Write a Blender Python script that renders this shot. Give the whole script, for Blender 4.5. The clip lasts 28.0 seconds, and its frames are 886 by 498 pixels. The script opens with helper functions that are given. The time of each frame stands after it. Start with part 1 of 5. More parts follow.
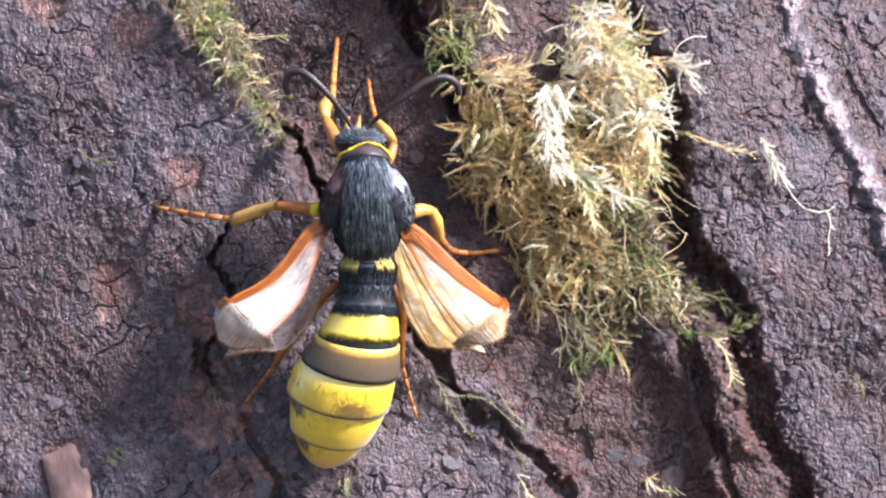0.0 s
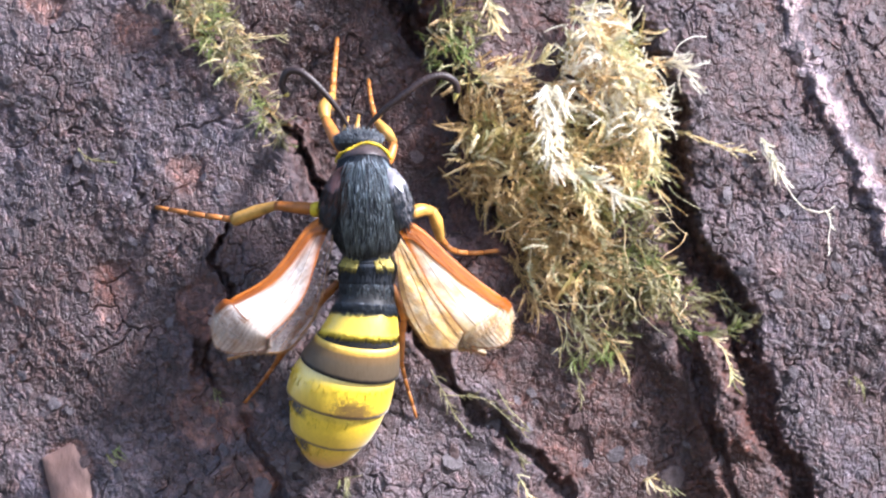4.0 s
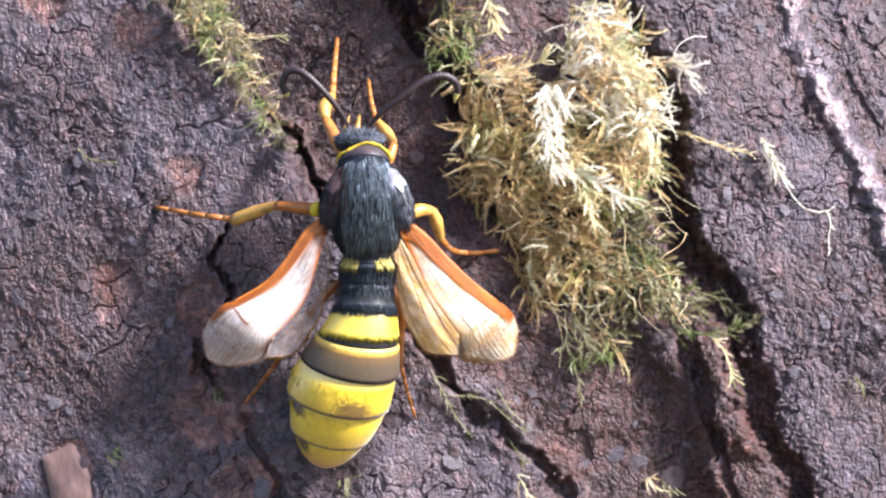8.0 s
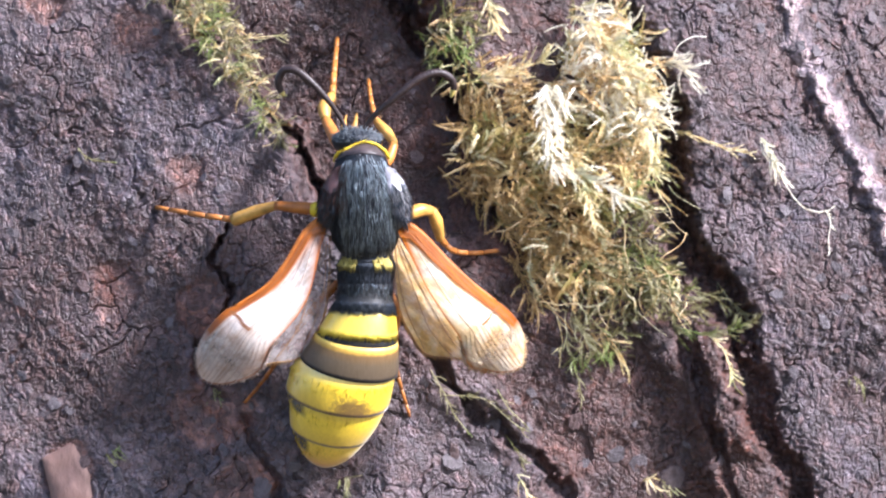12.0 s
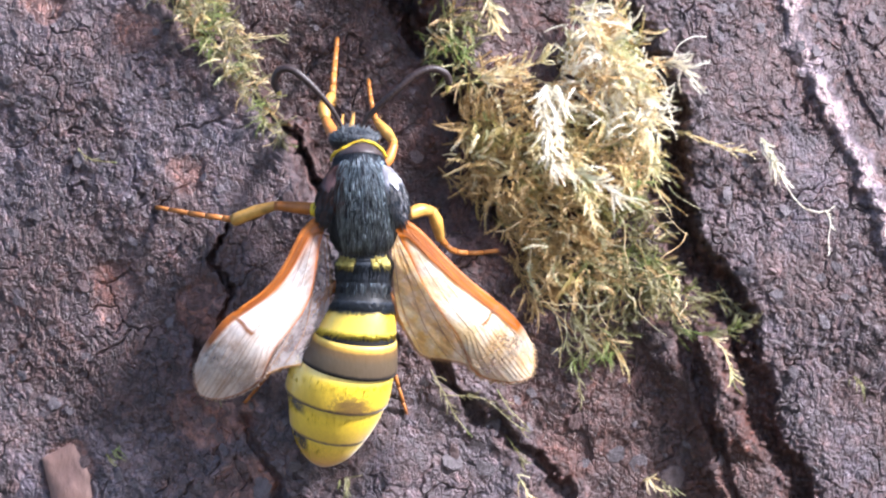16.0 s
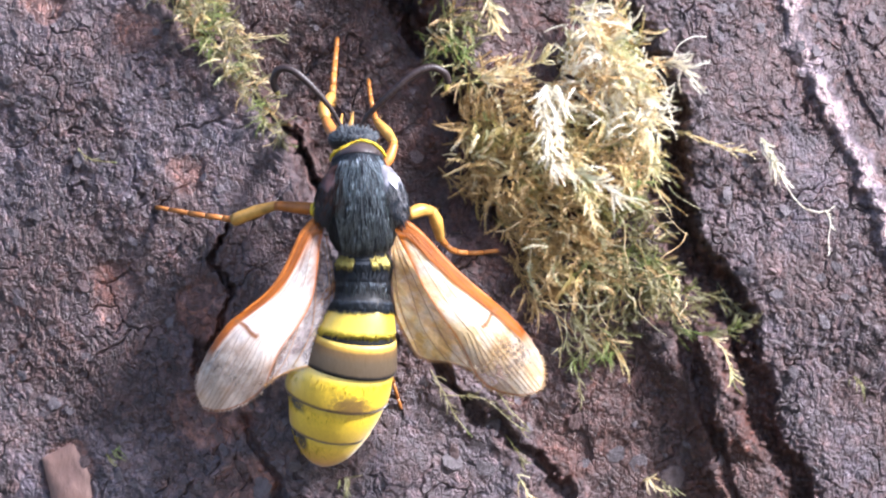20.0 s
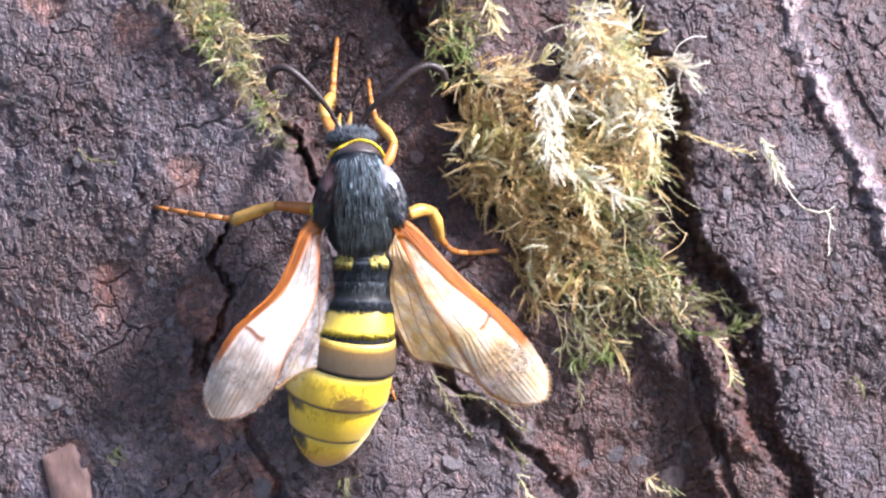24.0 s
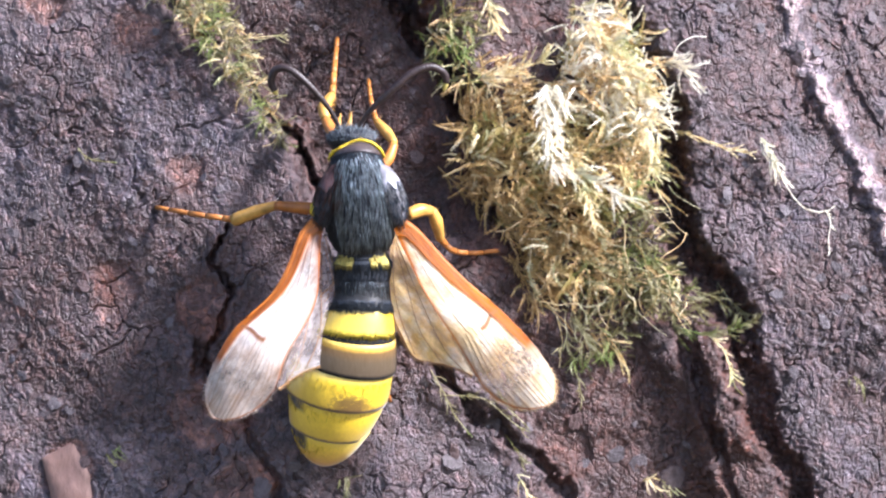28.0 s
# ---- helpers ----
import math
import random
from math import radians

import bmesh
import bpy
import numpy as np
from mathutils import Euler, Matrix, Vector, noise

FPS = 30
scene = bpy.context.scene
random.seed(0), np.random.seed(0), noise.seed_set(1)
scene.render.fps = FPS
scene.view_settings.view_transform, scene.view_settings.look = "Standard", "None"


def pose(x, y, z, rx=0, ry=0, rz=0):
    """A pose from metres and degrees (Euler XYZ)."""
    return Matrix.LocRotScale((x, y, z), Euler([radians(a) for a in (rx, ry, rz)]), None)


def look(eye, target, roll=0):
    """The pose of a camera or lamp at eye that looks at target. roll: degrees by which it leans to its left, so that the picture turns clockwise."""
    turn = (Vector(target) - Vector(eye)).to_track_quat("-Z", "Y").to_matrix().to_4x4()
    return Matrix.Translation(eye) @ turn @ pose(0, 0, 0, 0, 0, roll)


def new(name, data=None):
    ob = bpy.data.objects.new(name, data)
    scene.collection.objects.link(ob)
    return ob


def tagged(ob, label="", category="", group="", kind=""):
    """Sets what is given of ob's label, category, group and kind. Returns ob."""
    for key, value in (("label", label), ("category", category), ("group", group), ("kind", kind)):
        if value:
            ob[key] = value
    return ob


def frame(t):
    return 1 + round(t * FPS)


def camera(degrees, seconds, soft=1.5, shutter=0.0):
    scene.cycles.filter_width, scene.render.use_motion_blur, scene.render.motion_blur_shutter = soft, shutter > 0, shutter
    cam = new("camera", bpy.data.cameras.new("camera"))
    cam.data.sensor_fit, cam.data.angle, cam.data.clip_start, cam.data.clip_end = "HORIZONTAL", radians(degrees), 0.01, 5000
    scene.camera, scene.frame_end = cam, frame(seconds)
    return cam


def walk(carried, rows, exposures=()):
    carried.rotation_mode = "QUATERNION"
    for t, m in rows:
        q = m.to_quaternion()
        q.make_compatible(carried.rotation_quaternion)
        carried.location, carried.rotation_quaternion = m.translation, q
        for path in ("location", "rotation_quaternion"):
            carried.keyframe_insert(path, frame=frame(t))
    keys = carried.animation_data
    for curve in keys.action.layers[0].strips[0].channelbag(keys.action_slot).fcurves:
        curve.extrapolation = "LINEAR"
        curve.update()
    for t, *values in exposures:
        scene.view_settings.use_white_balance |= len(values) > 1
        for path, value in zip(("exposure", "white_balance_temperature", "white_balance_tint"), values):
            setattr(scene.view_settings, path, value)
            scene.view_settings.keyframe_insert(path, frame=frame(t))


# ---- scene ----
import functools

cam = camera(17.82, 28.0, soft=2.15)

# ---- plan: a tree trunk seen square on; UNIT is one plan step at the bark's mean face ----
UNIT = 0.00004          # metres
FAR = 0.2               # camera to the bark's mean face, metres
EYE_Z = 1.2
TRUNK_R = 170.0         # mm


def W(px, py, h=0.0):
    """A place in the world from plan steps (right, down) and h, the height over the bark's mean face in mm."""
    k = UNIT * (1 - h * 0.001 / FAR)
    return Vector(((px - 784) * k, -h * 0.001, EYE_Z - (py - 441) * k))


eye = (0.0, -FAR, EYE_Z)
still = look(eye, (0, 0, EYE_Z))
walk(cam, [(0.0, still), (28.0, still)], exposures=[(0.0, 1.36, 5780, 17), (1.0, 1.41, 5780, 17), (2.0, 1.44, 5780, 17), (28.0, 1.44, 5780, 17)])

# ---- world and sun: low sun from the right, raking along the bark ----
TO_SUN = Vector((0.70, -0.42, 0.60)).normalized()
world = bpy.data.worlds.new("sky")
scene.world = world
world.use_nodes = True
wt = world.node_tree
sky = wt.nodes.new("ShaderNodeTexSky")
sky.sky_type = "NISHITA"
sky.sun_disc = False
sky.sun_elevation = math.asin(TO_SUN.z)
sky.sun_rotation = math.atan2(TO_SUN.x, TO_SUN.y)
wt.nodes["Background"].inputs["Strength"].default_value = 0.108
wt.links.new(sky.outputs[0], wt.nodes["Background"].inputs["Color"])
sun_data = bpy.data.lights.new("sun", "SUN")
sun_data.energy, sun_data.angle, sun_data.color = 4.9, radians(7), (1.0, 0.95, 0.90)
sun = new("sun", sun_data)
sun.matrix_world = look(TO_SUN * 10, (0, 0, 0))


# ---- materials ----
class Nodes:
    """A node material, written line by line."""

    def __init__(self, name):
        self.mat = bpy.data.materials.new(name)
        self.mat.use_nodes = True
        self.tree = self.mat.node_tree
        self.bsdf = self.tree.nodes["Principled BSDF"]
        self.out = self.tree.nodes["Material Output"]

    def put(self, kind, **values):
        n = self.tree.nodes.new(kind)
        for k, v in values.items():
            if k in n.inputs:
                n.inputs[k].default_value = v
        return n

    def link(self, a, b):
        self.tree.links.new(a, b)

    def set(self, **values):
        for k, v in values.items():
            self.bsdf.inputs[k.replace("_", " ")].default_value = v

    def coords(self, kind="Object"):
        return self.put("ShaderNodeTexCoord").outputs[kind]

    def noise(self, scale, detail=4.0, rough=0.6, stretch=None, kind="Object", distort=0.0):
        n = self.put("ShaderNodeTexNoise", Scale=scale, Detail=detail, Roughness=rough, Distortion=distort)
        v = self.coords(kind)
        if stretch:
            m = self.put("ShaderNodeMapping")
            m.inputs["Scale"].default_value = stretch
            self.link(v, m.inputs["Vector"])
            v = m.outputs["Vector"]
        self.link(v, n.inputs["Vector"])
        return n.outputs["Fac"]

    def ramp(self, fac, stops):
        n = self.put("ShaderNodeValToRGB")
        el = n.color_ramp.elements
        while len(el) < len(stops):
            el.new(0.5)
        for e, (p, c) in zip(el, stops):
            e.position, e.color = p, (*c, 1) if len(c) == 3 else c
        self.link(fac, n.inputs["Fac"])
        return n.outputs["Color"]

    def math(self, op, a, b=0.0):
        n = self.tree.nodes.new("ShaderNodeMath")
        n.operation = op
        for i, v in enumerate((a, b)):
            if isinstance(v, (int, float)):
                n.inputs[i].default_value = v
            else:
                self.link(v, n.inputs[i])
        return n.outputs[0]

    def base(self, colour):
        if isinstance(colour, tuple):
            self.bsdf.inputs["Base Color"].default_value = (*colour, 1)
        else:
            self.link(colour, self.bsdf.inputs["Base Color"])

    def bump(self, height, strength, distance):
        n = self.put("ShaderNodeBump", Strength=strength, Distance=distance)
        self.link(height, n.inputs["Height"])
        self.link(n.outputs["Normal"], self.bsdf.inputs["Normal"])

    def chips(self, scale, feature, stretch=0.62):
        """Bark chips: cells drawn out along the furrows, their outlines shaken by noise."""
        shake = self.put("ShaderNodeTexNoise", Scale=scale * 0.7, Detail=4.0)
        co = self.coords()
        self.link(co, shake.inputs["Vector"])
        add = self.tree.nodes.new("ShaderNodeVectorMath")
        add.operation = "MULTIPLY_ADD"
        self.link(shake.outputs["Color"], add.inputs[0])
        add.inputs[1].default_value = (1.1 / scale,) * 3
        self.link(co, add.inputs[2])
        turn = self.put("ShaderNodeMapping")
        turn.vector_type = "POINT"
        turn.inputs["Rotation"].default_value = (0, radians(-33), 0)
        turn.inputs["Scale"].default_value = (1, 1, stretch)
        self.link(add.outputs[0], turn.inputs["Vector"])
        v = self.put("ShaderNodeTexVoronoi", Scale=scale)
        v.feature = feature
        self.link(turn.outputs["Vector"], v.inputs["Vector"])
        return v.outputs["Distance"] if feature == "DISTANCE_TO_EDGE" else v.outputs["Color"]

    def attribute(self, name):
        n = self.tree.nodes.new("ShaderNodeAttribute")
        n.attribute_name = name
        return n.outputs["Fac"]


def mix_colour(n, fac, a, b, blend="MIX"):
    """Colour mix by plain MixRGB sockets."""
    m = n.tree.nodes.new("ShaderNodeMixRGB")
    m.blend_type = blend
    for i, v in enumerate((fac, a, b)):
        if isinstance(v, (int, float)):
            m.inputs[i].default_value = v
        elif isinstance(v, tuple):
            m.inputs[i].default_value = (*v, 1)
        else:
            n.link(v, m.inputs[i])
    return m.outputs[0]


def bark_material():
    n = Nodes("bark")
    grey = n.ramp(n.noise(420, 6, 0.7), [(0.28, (0.062, 0.046, 0.050)), (0.5, (0.130, 0.101, 0.110)), (0.74, (0.245, 0.197, 0.211))])
    grain = n.ramp(n.noise(3800, 4, 0.7), [(0.3, (0.5, 0.48, 0.5)), (0.5, (1, 1, 1)), (0.72, (1.5, 1.46, 1.5))])
    grey = mix_colour(n, 1.0, grey, grain, "MULTIPLY")
    slate = n.ramp(n.noise(260, 5, 0.7, (1.3, 1, 0.8)), [(0.5, (0, 0, 0)), (0.62, (0.7, 0.7, 0.7))])
    grey = mix_colour(n, slate, grey, mix_colour(n, 1.0, grey, (0.85, 0.96, 1.10), "MULTIPLY"))
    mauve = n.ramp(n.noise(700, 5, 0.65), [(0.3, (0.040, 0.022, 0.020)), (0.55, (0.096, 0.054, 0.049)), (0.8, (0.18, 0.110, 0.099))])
    red = n.ramp(n.noise(900, 5, 0.65), [(0.3, (0.042, 0.017, 0.012)), (0.55, (0.112, 0.045, 0.032)), (0.8, (0.23, 0.104, 0.068))])
    peel = n.attribute("peel")
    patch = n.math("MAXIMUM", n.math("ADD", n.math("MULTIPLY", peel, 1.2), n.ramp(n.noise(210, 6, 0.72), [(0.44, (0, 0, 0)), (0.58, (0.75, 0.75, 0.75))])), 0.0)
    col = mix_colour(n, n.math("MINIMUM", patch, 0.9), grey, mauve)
    bare = n.math("MULTIPLY", n.ramp(peel, [(0.45, (0, 0, 0)), (0.9, (1, 1, 1))]), n.ramp(n.noise(330, 5, 0.7), [(0.40, (0.1, 0.1, 0.1)), (0.60, (0.95, 0.95, 0.95))]))
    col = mix_colour(n, bare, col, red)
    # the top of the tone ramp holds the rib's painted sunlight
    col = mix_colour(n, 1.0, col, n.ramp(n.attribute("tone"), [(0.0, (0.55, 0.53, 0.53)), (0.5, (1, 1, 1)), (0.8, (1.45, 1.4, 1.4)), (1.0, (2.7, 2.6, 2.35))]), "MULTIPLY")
    some = n.ramp(n.noise(900, 3, 0.6), [(0.36, (0, 0, 0)), (0.5, (1, 1, 1))])
    shade = n.ramp(n.chips(3200, "F1"), [(0.0, (0.75, 0.73, 0.73)), (1.0, (1.25, 1.25, 1.25))])
    col = mix_colour(n, 1.0, col, shade, "MULTIPLY")
    fleck = n.ramp(n.noise(2300, 4, 0.75), [(0.34, (0.55, 0.53, 0.53)), (0.5, (1, 1, 1)), (0.68, (1.4, 1.38, 1.4))])
    col = mix_colour(n, 0.8, col, fleck, "MULTIPLY")
    lichen = n.ramp(n.noise(1500, 3, 0.6), [(0.66, (0, 0, 0)), (0.74, (0.6, 0.6, 0.6))])
    col = mix_colour(n, n.math("MULTIPLY", lichen, 0.4), col, (0.32, 0.31, 0.33))
    n.base(col)
    n.link(n.ramp(n.noise(1200, 3, 0.5), [(0.3, (0.27, 0.27, 0.27)), (0.7, (0.6, 0.6, 0.6))]), n.bsdf.inputs["Roughness"])
    n.set(Specular_IOR_Level=0.65)
    # fine chips: tops at unlike heights, narrow cracks, grain
    high = n.math("MULTIPLY", n.chips(1500, "F1"), 0.25)
    high = n.math("ADD", high, n.math("MULTIPLY", n.chips(3200, "F1"), 0.35))
    split = n.ramp(n.chips(1500, "DISTANCE_TO_EDGE"), [(0.0, (0, 0, 0)), (0.09, (1, 1, 1))])
    high = n.math("ADD", high, n.math("MULTIPLY", n.math("MULTIPLY", split, some), 0.4))
    high = n.math("ADD", high, n.math("MULTIPLY", n.noise(4200, 5, 0.65), 0.75))
    n.bump(high, 1.0, 0.00023)
    return n.mat


def flake_material():
    n = Nodes("inner_bark")
    geo = n.put("ShaderNodeNewGeometry")
    sp = n.put("ShaderNodeTexNoise", Scale=1600.0, Detail=6.0, Roughness=0.75)
    n.link(geo.outputs["Position"], sp.inputs["Vector"])
    red = n.ramp(sp.outputs["Fac"], [(0.3, (0.045, 0.026, 0.025)), (0.5, (0.115, 0.068, 0.064)), (0.72, (0.21, 0.135, 0.125))])
    grey = n.ramp(sp.outputs["Fac"], [(0.3, (0.045, 0.034, 0.037)), (0.5, (0.095, 0.075, 0.081)), (0.72, (0.18, 0.148, 0.158))])
    info = n.put("ShaderNodeObjectInfo")
    col = mix_colour(n, n.ramp(info.outputs["Random"], [(0.55, (0, 0, 0)), (0.8, (1, 1, 1))]), grey, red)
    n.base(col)
    n.set(Roughness=0.45, Specular_IOR_Level=0.65)
    bn = n.put("ShaderNodeTexNoise", Scale=3800.0, Detail=5.0, Roughness=0.7)
    n.link(geo.outputs["Position"], bn.inputs["Vector"])
    n.bump(bn.outputs["Fac"], 0.8, 0.0002)
    return n.mat


def moss_material(name, dark, mid, pale, green):
    n = Nodes(name)
    info = n.put("ShaderNodeObjectInfo")
    geo = n.put("ShaderNodeNewGeometry")
    world_spot = n.put("ShaderNodeTexNoise", Scale=330.0, Detail=3.0)
    n.link(geo.outputs["Position"], world_spot.inputs["Vector"])
    f = n.math("ADD", n.math("MULTIPLY", info.outputs["Random"], 0.45), n.math("MULTIPLY", geo.outputs["Random Per Island"], 0.55))
    col = n.ramp(f, [(0.0, dark), (0.45, mid), (1.0, pale)])
    col = mix_colour(n, n.ramp(world_spot.outputs["Fac"], [(0.52, (0, 0, 0)), (0.66, (0.8, 0.8, 0.8))]), col, green)
    n.base(col)
    n.set(Roughness=0.38, Specular_IOR_Level=0.6)
    tr = n.put("ShaderNodeBsdfTranslucent")
    n.link(col, tr.inputs["Color"])
    mx = n.put("ShaderNodeMixShader", Fac=0.25)
    n.link(n.bsdf.outputs[0], mx.inputs[1])
    n.link(tr.outputs[0], mx.inputs[2])
    n.link(mx.outputs[0], n.out.inputs["Surface"])
    return n.mat


def coat(name, colour, rough, spec=0.5, vary=0.25, scale=1500.0, bump=0.3, sheen=0.0, stretch=None):
    """A slightly uneven natural surface."""
    n = Nodes(name)
    lo = tuple(c * (1 - vary) for c in colour)
    hi = tuple(min(1, c * (1 + vary)) for c in colour)
    n.base(n.ramp(n.noise(scale, 5, 0.65, stretch), [(0.3, lo), (0.7, hi)]))
    n.set(Roughness=rough, Specular_IOR_Level=spec, Sheen_Weight=sheen)
    if bump:
        n.bump(n.noise(scale * 3, 4, 0.6, stretch), bump, 0.00008)
    return n.mat


def segment_material(name, stops, spots=None, gloss=1.0, flank=False):
    """Abdomen ring: colours from its front edge to its hind edge, brown specks on its back."""
    n = Nodes(name)
    gen = n.put("ShaderNodeSeparateXYZ")
    n.link(n.coords("Generated"), gen.inputs[0])
    grain = n.noise(2600, 4, 0.7, (1, 1, 0.4))
    f = n.math("ADD", n.attribute("along"), n.math("MULTIPLY", n.math("SUBTRACT", grain, 0.5), 0.10))
    col = n.ramp(f, stops)
    if spots:
        across = n.math("ABSOLUTE", n.math("SUBTRACT", gen.outputs["X"], 0.62))
        zone = n.math("MULTIPLY", n.ramp(across, [(0.08, (1, 1, 1)), (0.30, (0, 0, 0))]),
                      n.ramp(n.attribute("along"), [(0.35, (0, 0, 0)), (0.7, (1, 1, 1))]))
        speck = n.ramp(n.math("ADD", n.noise(3300, 4, 0.75), n.math("MULTIPLY", zone, 0.25)), [(0.58, (0, 0, 0)), (0.68, (1, 1, 1))])
        col = mix_colour(n, n.math("MULTIPLY", n.math("MULTIPLY", speck, zone), 0.9), col, spots)
    if flank:
        # black mark low on one flank, near the front edge
        mark = n.math("MULTIPLY", n.ramp(gen.outputs["X"], [(0.13, (1, 1, 1)), (0.19, (0, 0, 0))]), n.ramp(f, [(0.44, (1, 1, 1)), (0.54, (0, 0, 0))]))
        col = mix_colour(n, mark, col, (0.02, 0.016, 0.01))
    fine = n.ramp(n.noise(5000, 3, 0.7, (1, 1, 0.25)), [(0.3, (0.86, 0.82, 0.7)), (0.7, (1.1, 1.1, 1.1))])
    n.base(mix_colour(n, 0.7, col, fine, "MULTIPLY"))
    n.set(Roughness=0.45 - 0.1 * gloss, Specular_IOR_Level=0.12 + 0.7 * gloss, Sheen_Weight=0.3 * gloss, Sheen_Roughness=0.35,
          Coat_Weight=max(0.0, 0.85 * gloss - 0.2), Coat_Roughness=0.38, Coat_IOR=2.1)
    n.bump(n.noise(6000, 3, 0.6, (1, 1, 0.3)), 0.3, 0.00006)
    return n.mat


def membrane_material(name, colour, pale, clear, gloss=0.0, thin_share=0.28, worn=(0.6, 1.3)):
    """A wing's sheet: thin and glossy, with rust scales on its edge and brown veins where those are laid down."""
    n = Nodes(name)
    lie = n.tree.nodes.new("ShaderNodeAttribute")
    lie.attribute_name = "lie"

    def grain(scale, detail, rough, along=1.0):
        m = n.put("ShaderNodeMapping")
        m.inputs["Scale"].default_value = (along, 1, 1)
        n.link(lie.outputs["Vector"], m.inputs["Vector"])
        t = n.put("ShaderNodeTexNoise", Scale=scale, Detail=detail, Roughness=rough)
        n.link(m.outputs["Vector"], t.inputs["Vector"])
        return t.outputs["Fac"]

    col = n.ramp(grain(420, 5, 0.65), [(0.30, tuple(c * k for c, k in zip(colour, (0.80, 0.72, 0.62)))), (0.46, colour), (0.64, pale)])
    streaks = n.ramp(grain(1500, 4, 0.6, 0.10), [(0.36, (0.66, 0.56, 0.48)), (0.52, (1, 1, 1))])
    col = mix_colour(n, 0.75, col, streaks, "MULTIPLY")
    rust = n.ramp(grain(900, 4, 0.6, 0.3), [(0.3, (0.22, 0.042, 0.003)), (0.7, (0.52, 0.15, 0.010))])
    col = mix_colour(n, n.attribute("rust"), col, rust)
    col = mix_colour(n, n.attribute("vein"), col, (0.24, 0.11, 0.05))
    n.base(col)
    n.set(Roughness=0.24, Coat_Weight=gloss, Specular_Tint=(1.0, 0.93, 0.8, 1.0), Coat_Roughness=0.3, Coat_IOR=1.8)
    n.link(n.math("SUBTRACT", 1.0, n.math("MULTIPLY", n.attribute("rust"), 0.8)), n.bsdf.inputs["Specular IOR Level"])
    n.bump(grain(2200, 6, 0.75, 0.5), 0.8, 0.00016)
    tr = n.put("ShaderNodeBsdfTranslucent")
    n.link(col, tr.inputs["Color"])
    thin = n.put("ShaderNodeMixShader", Fac=thin_share)
    n.link(n.bsdf.outputs[0], thin.inputs[1])
    n.link(tr.outputs[0], thin.inputs[2])
    see = n.put("ShaderNodeBsdfTransparent")
    dense = n.math("MAXIMUM", n.attribute("rust"), n.attribute("vein"))
    rubbed = n.ramp(grain(1900, 5, 0.75, 0.6), [(0.38, (worn[0],) * 3), (0.62, (worn[1],) * 3)])
    mx = n.put("ShaderNodeMixShader")
    n.link(n.math("MULTIPLY", n.math("MULTIPLY", n.math("SUBTRACT", 1.0, dense), n.math("ADD", clear, n.attribute("glass"))), rubbed), mx.inputs["Fac"])
    n.link(thin.outputs[0], mx.inputs[1])
    n.link(see.outputs[0], mx.inputs[2])
    n.link(mx.outputs[0], n.out.inputs["Surface"])
    return n.mat


BARK, FLAKE = bark_material(), flake_material()
MOSS_STRAW = moss_material("straw_moss", (0.36, 0.20, 0.06), (0.75, 0.53, 0.25), (0.92, 0.81, 0.55), (0.57, 0.54, 0.20))
MOSS_GOLD = moss_material("golden_moss", (0.15, 0.080, 0.022), (0.41, 0.262, 0.09), (0.70, 0.52, 0.26), (0.36, 0.32, 0.10))
MOSS_OLIVE = moss_material("olive_moss", (0.10, 0.085, 0.03), (0.30, 0.265, 0.11), (0.64, 0.60, 0.40), (0.22, 0.31, 0.07))
MOSS_PALE = moss_material("pale_moss", (0.60, 0.41, 0.14), (0.88, 0.74, 0.42), (0.94, 0.90, 0.70), (0.62, 0.62, 0.30))
# white serves whitish sprigs and the cushion's painted sun glare
MOSS_WHITE = moss_material("white_glare_moss", (0.80, 0.70, 0.50), (0.92, 0.86, 0.70), (0.95, 0.92, 0.82), (0.70, 0.70, 0.48))
BLACK = coat("black_scales", (0.018, 0.021, 0.028), 0.45, 0.35, 0.5, 2600, 0.6, 0.0, (1, 1, 0.25))
BLACK_FUR = coat("black_fur", (0.050, 0.062, 0.082), 0.33, 0.6, 0.5, 1800, 0.0)
# blue-grey hair, lightened so its colour carries the sky's sheen
BLUE_SHEEN_FUR = coat("blue_grey_sheen_fur", (0.46, 0.55, 0.62), 0.3, 0.6, 0.4, 1800, 0.0)
# silver hairs that paint sun sheen on the right shoulder
LIT_FUR = coat("lit_fur", (0.62, 0.60, 0.62), 0.3, 0.7, 0.3, 1800, 0.0)
BROWN_FUR = coat("brown_fur", (0.10, 0.05, 0.04), 0.6, 0.3, 0.4, 1800, 0.0)
PRONOTUM = coat("brown_pronotum", (0.06, 0.043, 0.042), 0.4, 0.5, 0.4, 1800, 0.3)
YELLOW = coat("yellow_scales", (0.72, 0.50, 0.02), 0.45, 0.4, 0.2, 2600, 0.4)
YELLOW_FUR = coat("yellow_fur", (0.75, 0.58, 0.08), 0.5, 0.4, 0.2, 2000, 0.0)
BUFF_FUR = coat("buff_fur", (0.55, 0.45, 0.13), 0.5, 0.4, 0.3, 2000, 0.0)
# right shoulder lobe, paled to show it sunlit
TEGULA_LIT = coat("lit_tegula", (0.25, 0.24, 0.26), 0.3, 0.9, 0.6, 900, 0.5)
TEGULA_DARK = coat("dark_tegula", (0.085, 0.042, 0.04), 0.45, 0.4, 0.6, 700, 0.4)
ORANGE = coat("orange_chitin", (0.50, 0.185, 0.04), 0.38, 0.5, 0.3, 900, 0.3)
ORANGE_DARK = coat("rust_chitin", (0.36, 0.12, 0.02), 0.4, 0.5, 0.5, 500, 0.3)
AMBER = coat("amber_chitin", (0.55, 0.29, 0.06), 0.42, 0.5, 0.5, 700, 0.3)
